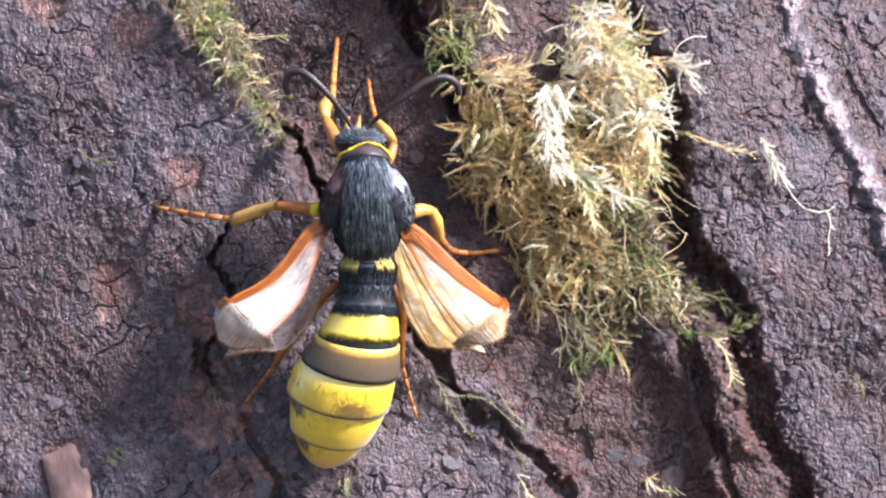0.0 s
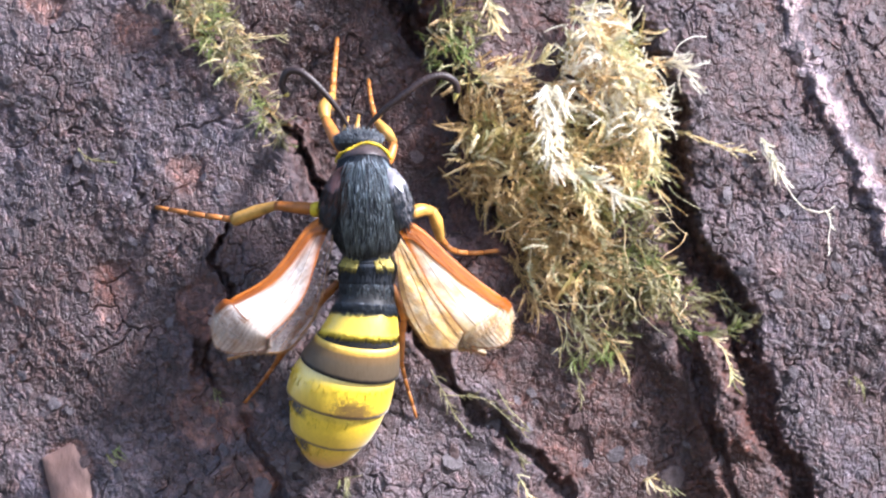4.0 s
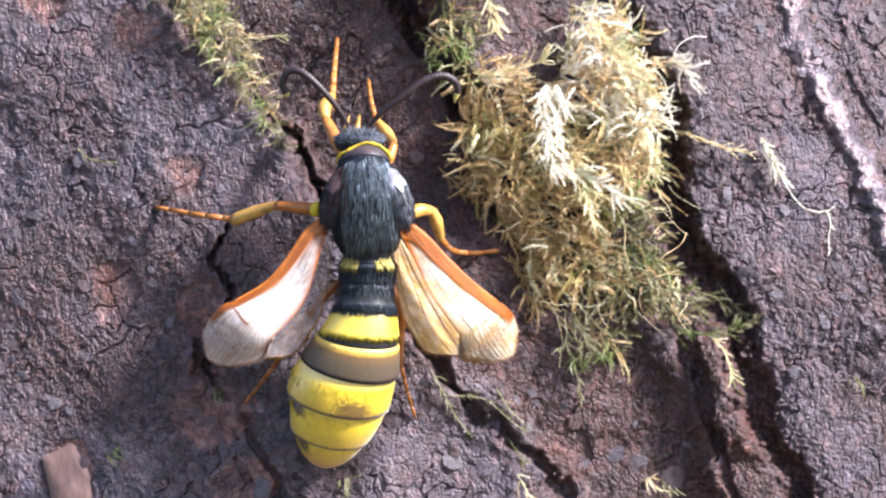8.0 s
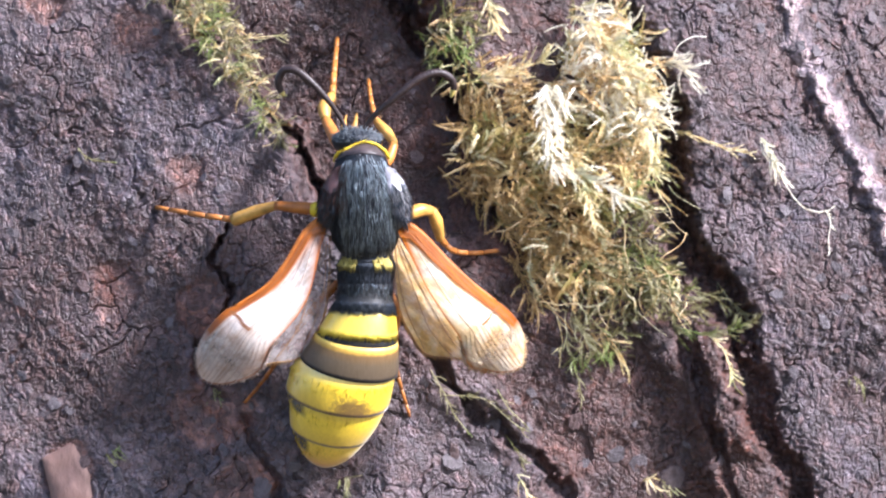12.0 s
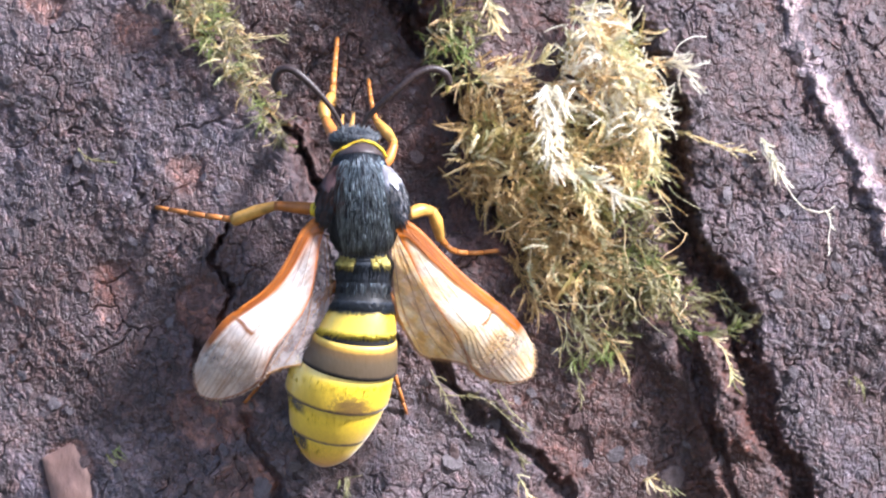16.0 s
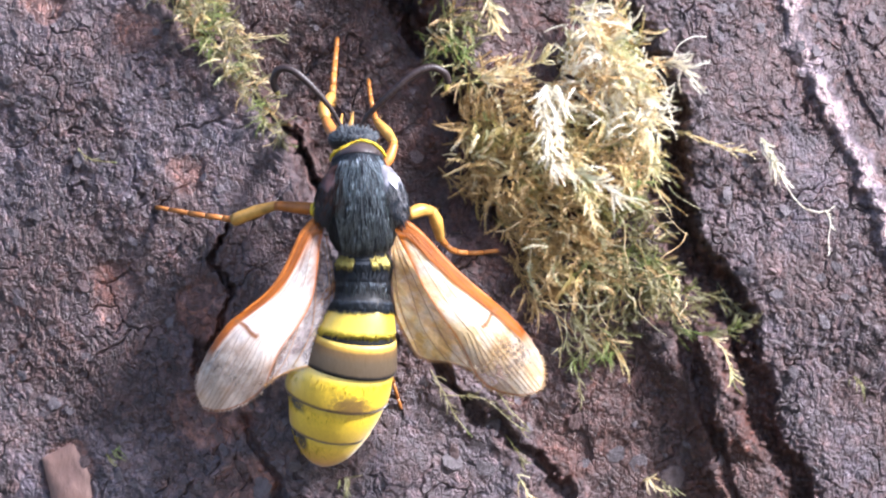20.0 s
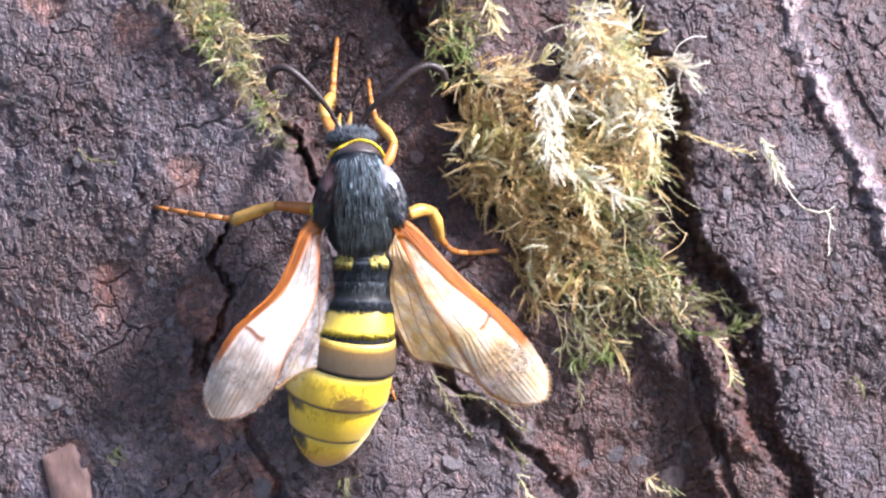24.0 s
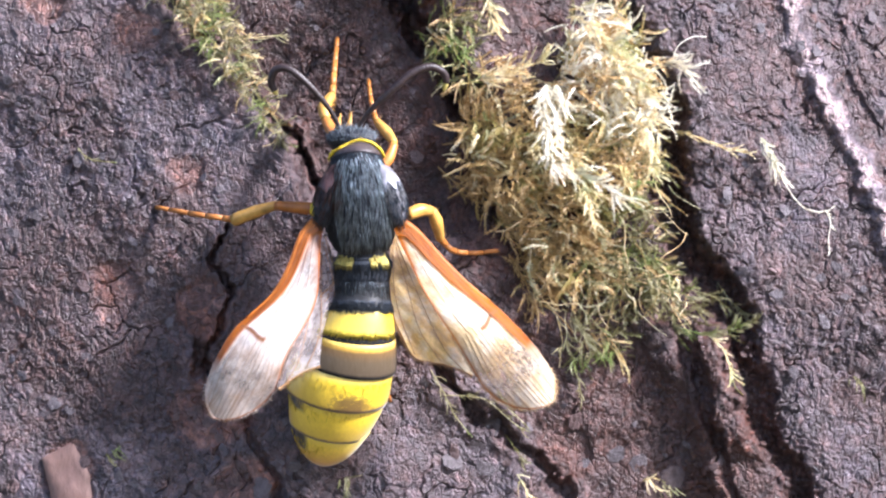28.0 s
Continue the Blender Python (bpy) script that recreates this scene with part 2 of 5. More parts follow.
RUST = coat("rust_scales", (0.38, 0.115, 0.015), 0.5, 0.3, 0.35, 800, 0.4)
VEIN = coat("wing_vein", (0.26, 0.13, 0.05), 0.45, 0.4, 0.4, 900, 0.0)
FRINGE = coat("wing_fringe", (0.55, 0.33, 0.16), 0.55, 0.3, 0.3, 900, 0.0)
ANTENNA = coat("antenna_brown", (0.034, 0.022, 0.021), 0.42, 0.45, 0.4, 1500, 0.3)
EYE_DARK = coat("eye_dark", (0.012, 0.011, 0.012), 0.2, 0.7, 0.3, 3000, 0.2)
GREY_FUR = coat("grey_fur", (0.10, 0.115, 0.13), 0.5, 0.3, 0.5, 1500, 0.0)
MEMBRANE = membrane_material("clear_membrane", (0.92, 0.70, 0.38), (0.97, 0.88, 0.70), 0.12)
# left forewing: the same skin, whitened to carry the sun's glare
MEMBRANE_GLARE = membrane_material("glare_membrane", (0.86, 0.75, 0.66), (0.96, 0.91, 0.85), 0.08, 0.35)
# hindwings are alike; gold paints the lit one, grey the unlit one
HIND_LIT = membrane_material("lit_hind_membrane", (0.92, 0.62, 0.22), (0.97, 0.86, 0.62), 0.22, 0.0, 0.28, (0.3, 1.6))
HIND_UNLIT = membrane_material("unlit_hind_membrane", (0.42, 0.36, 0.36), (0.70, 0.64, 0.62), 0.5, 0.0, 0.3, (0.7, 1.3))
BUFF = (0.85, 0.68, 0.28)
GOLD = (0.93, 0.64, 0.012)
SEG_FRONT = segment_material("buff_yellow_ring", [(0.06, BUFF), (0.22, GOLD), (0.92, GOLD)])
SEG_SPOTTED = segment_material("spotted_yellow_ring", [(0.1, (0.85, 0.66, 0.20)), (0.35, GOLD), (0.9, (0.66, 0.42, 0.02)), (0.97, (0.10, 0.055, 0.02))], (0.13, 0.065, 0.012))
SEG_PLAIN = segment_material("plain_yellow_ring", [(0.12, (0.80, 0.62, 0.10)), (0.4, GOLD), (0.93, (0.70, 0.46, 0.02)), (0.985, (0.12, 0.065, 0.02))], None, 1.0, True)
SEG_BROWN = segment_material("brown_ring", [(0.05, (0.80, 0.56, 0.12)), (0.12, (0.62, 0.36, 0.06)), (0.22, (0.17, 0.10, 0.04)), (0.5, (0.10, 0.073, 0.045)), (0.86, (0.085, 0.062, 0.04)), (0.93, (0.015, 0.013, 0.012))], None, 0.25)
SEG_TIP = segment_material("yellow_tail", [(0.0, (0.80, 0.62, 0.10)), (0.3, GOLD), (0.8, (0.74, 0.36, 0.02))], None, 1.0, True)
SEG_BLACK = segment_material("black_ring", [(0.0, (0.02, 0.02, 0.022)), (0.6, (0.03, 0.03, 0.032)), (0.95, (0.012, 0.012, 0.012))], None, 0.15)
TAN = coat("tan_bark", (0.25, 0.145, 0.115), 0.6, 0.4, 0.5, 700, 1.0, 0.0, (1, 1, 0.35))
SOIL = coat("forest_soil", (0.07, 0.06, 0.04), 0.9, 0.2, 0.5, 3.0, 0.4)


# ---- mesh helpers ----
class Shape:
    """Points and faces of one mesh, gathered piece by piece (metres)."""

    def __init__(self):
        self.v, self.f, self.m, self.share = [], [], [], None

    def add(self, verts, faces, slot=0):
        k = len(self.v)
        self.v += [tuple(p) for p in verts]
        self.f += [tuple(i + k for i in f) for f in faces]
        self.m += [slot] * len(faces)
        return self

    def tube(self, path, radii, sides=8, slot=0, flat=1.0, up=Vector((0, -1, 0))):
        path = [Vector(p) for p in path]
        verts, faces = [], []
        for i, p in enumerate(path):
            t = (path[min(i + 1, len(path) - 1)] - path[max(i - 1, 0)]).normalized()
            a = t.cross(up)
            a = a.normalized() if a.length > 1e-6 else Vector((1, 0, 0))
            b = a.cross(t).normalized()
            r = radii[i] if isinstance(radii, (list, tuple)) else radii
            for j in range(sides):
                w = 2 * math.pi * j / sides
                verts.append(p + a * (math.cos(w) * r) + b * (math.sin(w) * r * flat))
        for i in range(len(path) - 1):
            for j in range(sides):
                k = (j + 1) % sides
                faces.append((i * sides + j, i * sides + k, (i + 1) * sides + k, (i + 1) * sides + j))
        faces.append(tuple(range(sides))[::-1])
        faces.append(tuple(range((len(path) - 1) * sides, len(path) * sides)))
        return self.add(verts, faces, slot)

    def ball(self, centre, axes, rings=12, sides=18, bumpy=0.0, slot=0):
        """An ellipsoid; axes are three vectors."""
        verts, faces = [], []
        c, (a, b, d) = Vector(centre), [Vector(x) for x in axes]
        for i in range(rings + 1):
            th = math.pi * i / rings
            for j in range(sides):
                ph = 2 * math.pi * j / sides
                q = Vector((math.sin(th) * math.cos(ph), math.sin(th) * math.sin(ph), math.cos(th)))
                k = 1 + bumpy * noise.noise(q * 2.3 + c * 900)
                verts.append(c + (a * q.x + b * q.y + d * q.z) * k)
        for i in range(rings):
            for j in range(sides):
                k = (j + 1) % sides
                faces.append((i * sides + j, (i + 1) * sides + j, (i + 1) * sides + k, i * sides + k))
        return self.add(verts, faces, slot)

    def hair(self, root, tip, width, side, slot=0):
        """One tapered three-sided hair."""
        root, tip, side = Vector(root), Vector(tip), Vector(side)
        other = (tip - root).cross(side)
        other = other.normalized() * width if other.length > 1e-12 else side * width
        s = side.normalized() * width
        return self.add([root + s, root - s * 0.5 + other * 0.87, root - s * 0.5 - other * 0.87, tip],
                        [(0, 1, 3), (1, 2, 3), (2, 0, 3)], slot)

    def data(self, name, *materials, smooth=True):
        me = bpy.data.meshes.new(name)
        me.from_pydata(self.v, [], self.f)
        for m in materials:
            me.materials.append(m)
        if len(materials) > 1:
            me.polygons.foreach_set("material_index", self.m)
        if smooth:
            me.polygons.foreach_set("use_smooth", [True] * len(self.f))
        me.update()
        return me


def part(name, shape, material, parent, label="", at=None):
    """One mesh object under a thing or a part; at: its pose in its parent's space."""
    mats = material if isinstance(material, (list, tuple)) else [material]
    ob = new(name, shape.data(name, *mats))
    ob.parent = parent
    if at is not None:
        ob.matrix_basis = at
    if shape.share:
        layer = ob.data.attributes.new("along", "FLOAT", "POINT")
        layer.data.foreach_set("value", shape.share)
    return tagged(ob, label) if label else ob


def curve(points, count):
    """A smooth line through a few plan points, as count points."""
    p = np.array(points, float)
    n = len(p)
    out = []
    for s in np.linspace(0, n - 1, count):
        i = min(int(s), n - 2)
        f = s - i
        a, b, c, d = p[max(i - 1, 0)], p[i], p[i + 1], p[min(i + 2, n - 1)]
        out.append(0.5 * (2 * b + (c - a) * f + (2 * a - 5 * b + 4 * c - d) * f * f + (3 * b - a - 3 * c + d) * f ** 3))
    return np.array(out)


def along(keys, t):
    """Smooth value between keys (t, values...)."""
    k = np.array(keys, float)
    i = int(np.clip(np.searchsorted(k[:, 0], t) - 1, 0, len(k) - 2))
    f = (t - k[i, 0]) / (k[i + 1, 0] - k[i, 0])

    def slope(j):
        a, b = max(j - 1, 0), min(j + 1, len(k) - 1)
        return (k[b, 1:] - k[a, 1:]) / (k[b, 0] - k[a, 0])

    w = k[i + 1, 0] - k[i, 0]
    f = min(max(f, 0.0), 1.0)
    return ((2 * f ** 3 - 3 * f * f + 1) * k[i, 1:] + (f ** 3 - 2 * f * f + f) * w * slope(i)
            + (3 * f * f - 2 * f ** 3) * k[i + 1, 1:] + (f ** 3 - f * f) * w * slope(i + 1))


# ---- bark relief ----
def lattice(ix, iy, seed):
    h = (ix.astype(np.int64) * 374761393 + iy.astype(np.int64) * 668265263 + seed * 974634777) & 0xFFFFFFFF
    h = ((h ^ (h >> 13)) * 1274126177) & 0xFFFFFFFF
    h = ((h ^ (h >> 16)) * 2246822519) & 0xFFFFFFFF
    return ((h ^ (h >> 15)) & 0xFFFFFF) / float(0x1000000)


def gradient_noise(x, y, seed):
    ix, iy = np.floor(x), np.floor(y)
    fx, fy = x - ix, y - iy
    sx, sy = fx * fx * fx * (fx * (fx * 6 - 15) + 10), fy * fy * fy * (fy * (fy * 6 - 15) + 10)

    def corner(dx, dy):
        a = lattice(ix + dx, iy + dy, seed) * 2 * np.pi
        return np.cos(a) * (fx - dx) + np.sin(a) * (fy - dy)

    top = corner(0, 0) * (1 - sx) + corner(1, 0) * sx
    low = corner(0, 1) * (1 - sx) + corner(1, 1) * sx
    return (top * (1 - sy) + low * sy) * 1.5


def fractal(x, y, seed, octaves=4, gain=0.5):
    total, amp = 0.0, 1.0
    for i in range(octaves):
        total = total + amp * gradient_noise(x * 2 ** i, y * 2 ** i, seed + i)
        amp *= gain
    return total


def cells(x, y, seed):
    """Distances to the nearest and second nearest seed, the nearest one's own number, and the way from it."""
    ix, iy = np.floor(x), np.floor(y)
    f1, f2, own = np.full(x.shape, 9.0), np.full(x.shape, 9.0), np.zeros(x.shape)
    ox, oy = np.zeros(x.shape), np.zeros(x.shape)
    for dx in (-1, 0, 1):
        for dy in (-1, 0, 1):
            cx, cy = ix + dx, iy + dy
            vx, vy = x - cx - lattice(cx, cy, seed), y - cy - lattice(cx, cy, seed + 7)
            d = np.hypot(vx, vy)
            near = d < f1
            f2 = np.where(near, f1, np.minimum(f2, d))
            own = np.where(near, lattice(cx, cy, seed + 13), own)
            ox, oy = np.where(near, vx, ox), np.where(near, vy, oy)
            f1 = np.where(near, d, f1)
    return f1, f2, own, ox, oy


def scales(x, y, seed, step, tilt, crack, width):
    """Flat, slightly tilted scales of unlike height with thin cracks between them (mm)."""
    f1, f2, own, ox, oy = cells(x, y, seed)
    turn = own * 40.0
    lean = (ox * np.cos(turn) + oy * np.sin(turn)) * tilt * (0.3 + np.modf(own * 17)[0])
    split = 1 - ease(0.0, width, f2 - f1)
    return step * (np.modf(own * 31)[0] - 0.5) + lean - crack * split * (0.35 + 0.65 * np.modf(own * 53)[0]), own


def ledges(n, k, soft):
    """A smooth field cut into k flat steps for each unit, with edges soft wide."""
    q = n * k
    return (np.floor(q) + ease(0.5 - soft, 0.5 + soft, q - np.floor(q))) / k


def ease(a, b, v):
    t = np.clip((v - a) / (b - a), 0, 1)
    return t * t * (3 - 2 * t)


# furrows: (down, across) turning points, half width, depth in mm
FURROWS = [
    ([(-400, 40), (0, 300), (60, 345), (110, 400), (170, 452), (240, 510), (330, 548), (420, 600)], 20, 2.2, 320, 460),
    ([(195, 478), (240, 512), (290, 545), (340, 568), (390, 590)], 8, 0.9, 360, 400),
    ([(-400, 500), (0, 715), (60, 745), (120, 775), (200, 830), (320, 900), (500, 960)], 24, 2.6, 90, 600),
    ([(380, 398), (420, 384), (460, 374), (500, 404), (560, 392), (620, 366), (660, 368), (700, 386), (780, 434)], 5.5, 1.0, 640, 760),
    ([(600, 352), (630, 350), (660, 358), (680, 372)], 11, 0.9, 650, 690),
    ([(740, 430), (780, 452), (820, 470), (850, 486), (900, 480), (1300, 700)], 9, 0.6, 5000, 6000),
    ([(540, 700), (600, 752), (680, 790), (760, 880), (800, 945), (882, 1000), (1300, 1260)], 15, 1.1, 5000, 6000),
    ([(560, 1188), (620, 1208), (700, 1233), (780, 1266), (882, 1308), (1300, 1480)], 9, 0.5, 5000, 6000),
]
# the long edge at which the right-hand plate begins
EDGE = [(-500, 800), (0, 1105), (60, 1140), (170, 1195), (300, 1212), (400, 1228), (470, 1262), (492, 1300), (530, 1322), (640, 1342), (730, 1370),
        (800, 1410), (882, 1448), (1400, 1760)]


def between(points, y):
    p = np.array(points, float)
    return np.interp(y, p[:, 0], p[:, 1])


def relief(px, py):
    """Height of the bark over the trunk's mean face (mm) and how far its red inner bark is bared (0 to 1)."""
    px, py = np.asarray(px, float), np.asarray(py, float)
    wx = px + 16 * fractal(px / 90, py / 90, 3, 3) + 4 * fractal(px / 26, py / 26, 5, 2)
    wy = py + 16 * fractal(px / 90, py / 90, 9, 3) + 4 * fractal(px / 26, py / 26, 11, 2)
    # long axes of plates run down to the right
    u, v = wx * 0.83 - wy * 0.55, wx * 0.55 + wy * 0.83
    jag = 5 * gradient_noise(px / 11, py / 11, 17)
    vary = 1 + 0.55 * gradient_noise(px / 38, py / 38, 19)
    h = 0.4 * fractal(u / 190, v / 360, 21, 2)
    # the right-hand side swells forward at half height
    h = h - 1.4 * ease(760, 1080, px) * (np.clip(py - 430, -700, 700) / 441.0) ** 2
    # the left side falls away, and the far right leans out of the sun
    h = h - 1.45 * ease(450, 40, px) * ease(60, 600, py) * (1 - 0.5 * ease(680, 900, py))
    h = h - 0.9 * np.exp(-((px - 795) / 90) ** 2) * ease(680, 780, py)
    h = h + 1.7 * ease(1290, 1640, px) * np.exp(-((py - 470) / 210) ** 2)
    bared = 0.0
    peel = np.zeros_like(px)
    # right-hand plate stands high, the middle lies low
    s = (wx + jag - between(EDGE, wy)) * 0.9
    right = ease(-4, 20, s)
    h = h + 1.0 * right + 0.35 * ease(0, 60, s) - 0.3 * ease(60, 400, s)
    gap = np.exp(-((s + jag + 24) / ((26.0 - 3 * ease(540, 640, wy)) * vary)) ** 2)
    h = h - 1.9 * gap * (1 - right) * ease(-80, 60, wy)
    f1x = between(FURROWS[0][0], wy)
    f2x = between(FURROWS[2][0], wy)
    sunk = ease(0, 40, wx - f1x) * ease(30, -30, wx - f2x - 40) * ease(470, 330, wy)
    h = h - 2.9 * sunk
    mid = ease(0, 80, wx - between([(-400, 600), (0, 720), (300, 800), (500, 860), (600, 760), (882, 1000), (1300, 1250)], wy)) * (1 - right)
    h = h - 0.4 * mid
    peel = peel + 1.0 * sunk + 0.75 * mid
    peel = peel + 0.45 * ease(1.3, 0.4, np.hypot((wx - 180) / 330, (wy - 560) / 230)) + 0.16 * right
    # the low middle climbs toward the long edge further down
    h = h + 1.3 * ease(-190, -60, s) * (1 - right) * ease(560, 640, wy)
    for points, half, depth, fade_from, fade_to in FURROWS:
        p0 = points[0][0]
        side = (wx + jag - between(points, wy)) * 0.8 / vary
        ends = ease(p0 - 5, p0 + 25, wy) * (1 - ease(fade_from, fade_to, wy))
        d = np.abs(side)
        h = h - depth * ends * (1 - ease(half * 0.25, half * 1.25, d))
        h = h + 0.15 * ends * np.exp(-((d - half * 1.9) / (half * 0.9)) ** 2)
        peel = peel + 0.35 * ends * np.exp(-(d / (half * 1.6)) ** 2)
    # a raised, painted sun-bright rib on the right plate, one on the low middle
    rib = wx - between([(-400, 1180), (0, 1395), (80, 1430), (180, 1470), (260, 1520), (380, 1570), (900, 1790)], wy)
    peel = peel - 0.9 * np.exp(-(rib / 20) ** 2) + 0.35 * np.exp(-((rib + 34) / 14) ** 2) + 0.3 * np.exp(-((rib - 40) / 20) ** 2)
    h = h + 0.65 * np.exp(-(rib / 20) ** 2) * (1 + 0.5 * fractal(px / 40, py / 40, 91, 2))
    holes = ease(20, 60, rib) * ease(330, 200, wy)
    h = h - 0.25 * holes * ease(0.05, 0.4, fractal(u / 34, v / 70, 95, 2))
    rib2 = wx - between([(480, 1130), (590, 1160), (680, 1205), (760, 1240), (880, 1290), (1300, 1480)], wy)
    h = h + 0.7 * np.exp(-(rib2 / 26) ** 2) * ease(520, 600, wy)
    peel = peel + 0.2 * np.exp(-(rib2 / 34) ** 2) * ease(520, 600, wy)
    # a loose slab standing in the long furrow
    slab = wx - between([(560, 1262), (640, 1282), (720, 1300), (800, 1325), (860, 1350)], wy)
    on_slab = ease(42, 26, np.abs(slab + 6 + jag)) * ease(570, 610, wy) * ease(830, 780, wy)
    h = h + 1.2 * on_slab
    peel = peel + 0.5 * on_slab
    # bared patches
    for cx, cy, rx, ry, deep in ((195, 510, 45, 60, 0.25), (360, 545, 45, 60, 0.3), (120, 840, 50, 60, 0.2), (330, 310, 30, 50, 0.2), (230, 60, 45, 40, 0.1),
                                 (380, 740, 80, 60, 0.2), (940, 650, 70, 60, 0.3), (1100, 650, 60, 70, 0.2), (1320, 770, 40, 50, 0.2), (1000, 800, 45, 60, 0.2),
                                 (430, 850, 60, 40, 0.2), (70, 10, 40, 25, 0.15), (1060, 800, 50, 40, 0.2), (700, 250, 70, 120, 0.0), (860, 420, 60, 90, 0.0)):
        m = ease(1.15, 0.8, np.hypot((wx - cx) / rx, (wy - cy) / ry))
        h = h - deep * m
        peel = peel + 0.7 * m
        bared = bared + (0.28 * m if cx < 440 else 0.08 * m)
    # layers that have flaked off leave wandering ledges; thin cracks split them
    rough = (0.62 + 0.6 * np.clip(fractal(px / 170, py / 170, 31, 2) + 0.45, 0, 1)) * (1 - 2.4 * np.clip(bared, 0, 0.28))
    bend = 0.25 * fractal(u / 22, v / 22, 33, 3)
    field = fractal(u / 46, v / 74, 41, 4, 0.58)
    h = h + rough * 0.30 * (1 - 0.45 * right) * (ledges(field, 3.6, 0.07) - 0.8 * field)
    fine = fractal(wx / 19 + 3.1, wy / 22, 43, 3, 0.55)
    h = h + rough * 0.17 * (ledges(fine, 2.6, 0.09) - 0.6 * fine)
    small, own2 = scales(u / 15 + bend, v / 20 - bend, 47, 0.09, 0.12, 0.11, 0.085)
    h = h + (0.45 + 0.55 * right) * rough * small
    own = np.modf(7.3 * (3 + np.floor(3.6 * field)))[0]
    split = np.abs(gradient_noise(u / 31 + bend, v / 40, 57))
    where = ease(-0.05, 0.25, gradient_noise(px / 60, py / 60, 59))
    h = h - 0.16 * rough * where * (1 - ease(0.015, 0.06, split))
    wrinkle = np.abs(gradient_noise(wx / 8.5, wy / 11, 49))
    h = h + 0.05 * rough * wrinkle + 0.03 * fractal(px / 14, py / 14, 51, 3, 0.6)
    # a few long cracks across the grain
    k1, k2, _, _, _ = cells(u / 120 + 0.3 * fractal(u / 60, v / 60, 57, 3), v / 110, 61)
    h = h - 0.32 * (1 - ease(0.0, 0.035, k2 - k1)) * ease(0.0, 0.25, fractal(px / 130, py / 130, 63, 2))
    # tone drops with peel and further in the sunken strip
    # the right rib's sunlit streak goes in as extra tone
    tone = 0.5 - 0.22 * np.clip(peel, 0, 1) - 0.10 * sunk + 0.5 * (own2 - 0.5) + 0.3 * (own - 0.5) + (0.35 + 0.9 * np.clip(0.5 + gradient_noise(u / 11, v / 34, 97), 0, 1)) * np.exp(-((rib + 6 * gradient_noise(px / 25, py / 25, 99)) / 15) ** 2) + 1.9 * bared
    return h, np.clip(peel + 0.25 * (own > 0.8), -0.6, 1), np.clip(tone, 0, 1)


def build_trunk():
    """One sheet round the whole trunk: fine where it is seen, coarse round the back, above and below."""
    fine = 0.068
    a = list(np.arange(-34, 34.001, fine))
    step = fine
    while a[-1] < math.pi * TRUNK_R - 0.01:
        step = min(step * 1.16, 16)
        a.append(min(a[-1] + step, math.pi * TRUNK_R))
    step, left = fine, [a[0]]
    while left[-1] > -math.pi * TRUNK_R + 0.01:
        step = min(step * 1.16, 16)
        left.append(max(left[-1] - step, -math.pi * TRUNK_R))
    a = np.array(left[:0:-1] + a)
    z, step = list(np.arange(-20, 20.001, fine)), fine
    while z[-1] < 1400:
        step = min(step * 1.18, 30)
        z.append(min(z[-1] + step, 1400))
    step, low = fine, [z[0]]
    while low[-1] > -1200:
        step = min(step * 1.18, 30)
        low.append(max(low[-1] - step, -1200))
    z = np.array(low[:0:-1] + z)
    A, Z = np.meshgrid(a, z)
    h, peel, tone = relief(784 + A / 0.04, 441 - Z / 0.04)
    out = np.exp(-(np.maximum(np.abs(A) - 36, 0) / 25) ** 2 - (np.maximum(np.abs(Z) - 30, 0) / 25) ** 2)
    broad = 5 * np.abs(gradient_noise((A + 0.35 * Z) / 28, Z / 160, 71)) - 2 + 2.5 * gradient_noise(A / 60, Z / 90, 73)
    ends = np.minimum(1, (math.pi * TRUNK_R - np.abs(A)) / 60)
    h = h * out + broad * (1 - out) * ends
    k = 1 - out * h / (FAR * 1000)
    th = A / TRUNK_R
    r = TRUNK_R + h + 60 * np.exp(-(Z + 1200) / 130)
    X = r * np.sin(th)
    X = np.where(out > 0.01, X * (1 - out) + out * A * k, X)
    Y = TRUNK_R - r * np.cos(th)
    P = np.stack([X, Y, Z * (1 - out) + out * Z * k], -1).reshape(-1, 3) * 0.001
    rows, cols = Z.shape
    i = np.arange(rows * cols).reshape(rows, cols)
    F = np.stack([i[:-1, :-1], i[:-1, 1:], i[1:, 1:], i[1:, :-1]], -1).reshape(-1, 4)
    me = bpy.data.meshes.new("tree_trunk")
    me.vertices.add(len(P))
    me.vertices.foreach_set("co", P.astype(np.float32).ravel())
    me.loops.add(F.size)
    me.loops.foreach_set("vertex_index", F.astype(np.int32).ravel())
    me.polygons.add(len(F))
    me.polygons.foreach_set("loop_start", np.arange(0, F.size, 4, dtype=np.int32))
    me.polygons.foreach_set("use_smooth", np.ones(len(F), bool))
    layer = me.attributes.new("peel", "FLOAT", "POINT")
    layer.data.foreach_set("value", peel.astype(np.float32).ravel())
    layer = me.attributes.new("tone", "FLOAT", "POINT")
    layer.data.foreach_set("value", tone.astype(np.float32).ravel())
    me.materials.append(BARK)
    me.update(calc_edges=True)
    me.validate()
    ob = new("tree_trunk", me)
    ob.location = (0, 0, EYE_Z)
    tagged(ob, "deeply furrowed purplish-brown conifer trunk with flaking bark", "tree trunk")
    return ob


def ground_h(px, py):
    """Height of the bark at one plan place, mm."""
    h = relief(np.array([px]), np.array([py]))[0]
    x = (px - 784) * 0.04
    return float(h[0]) + math.sqrt(TRUNK_R ** 2 - x * x) - TRUNK_R


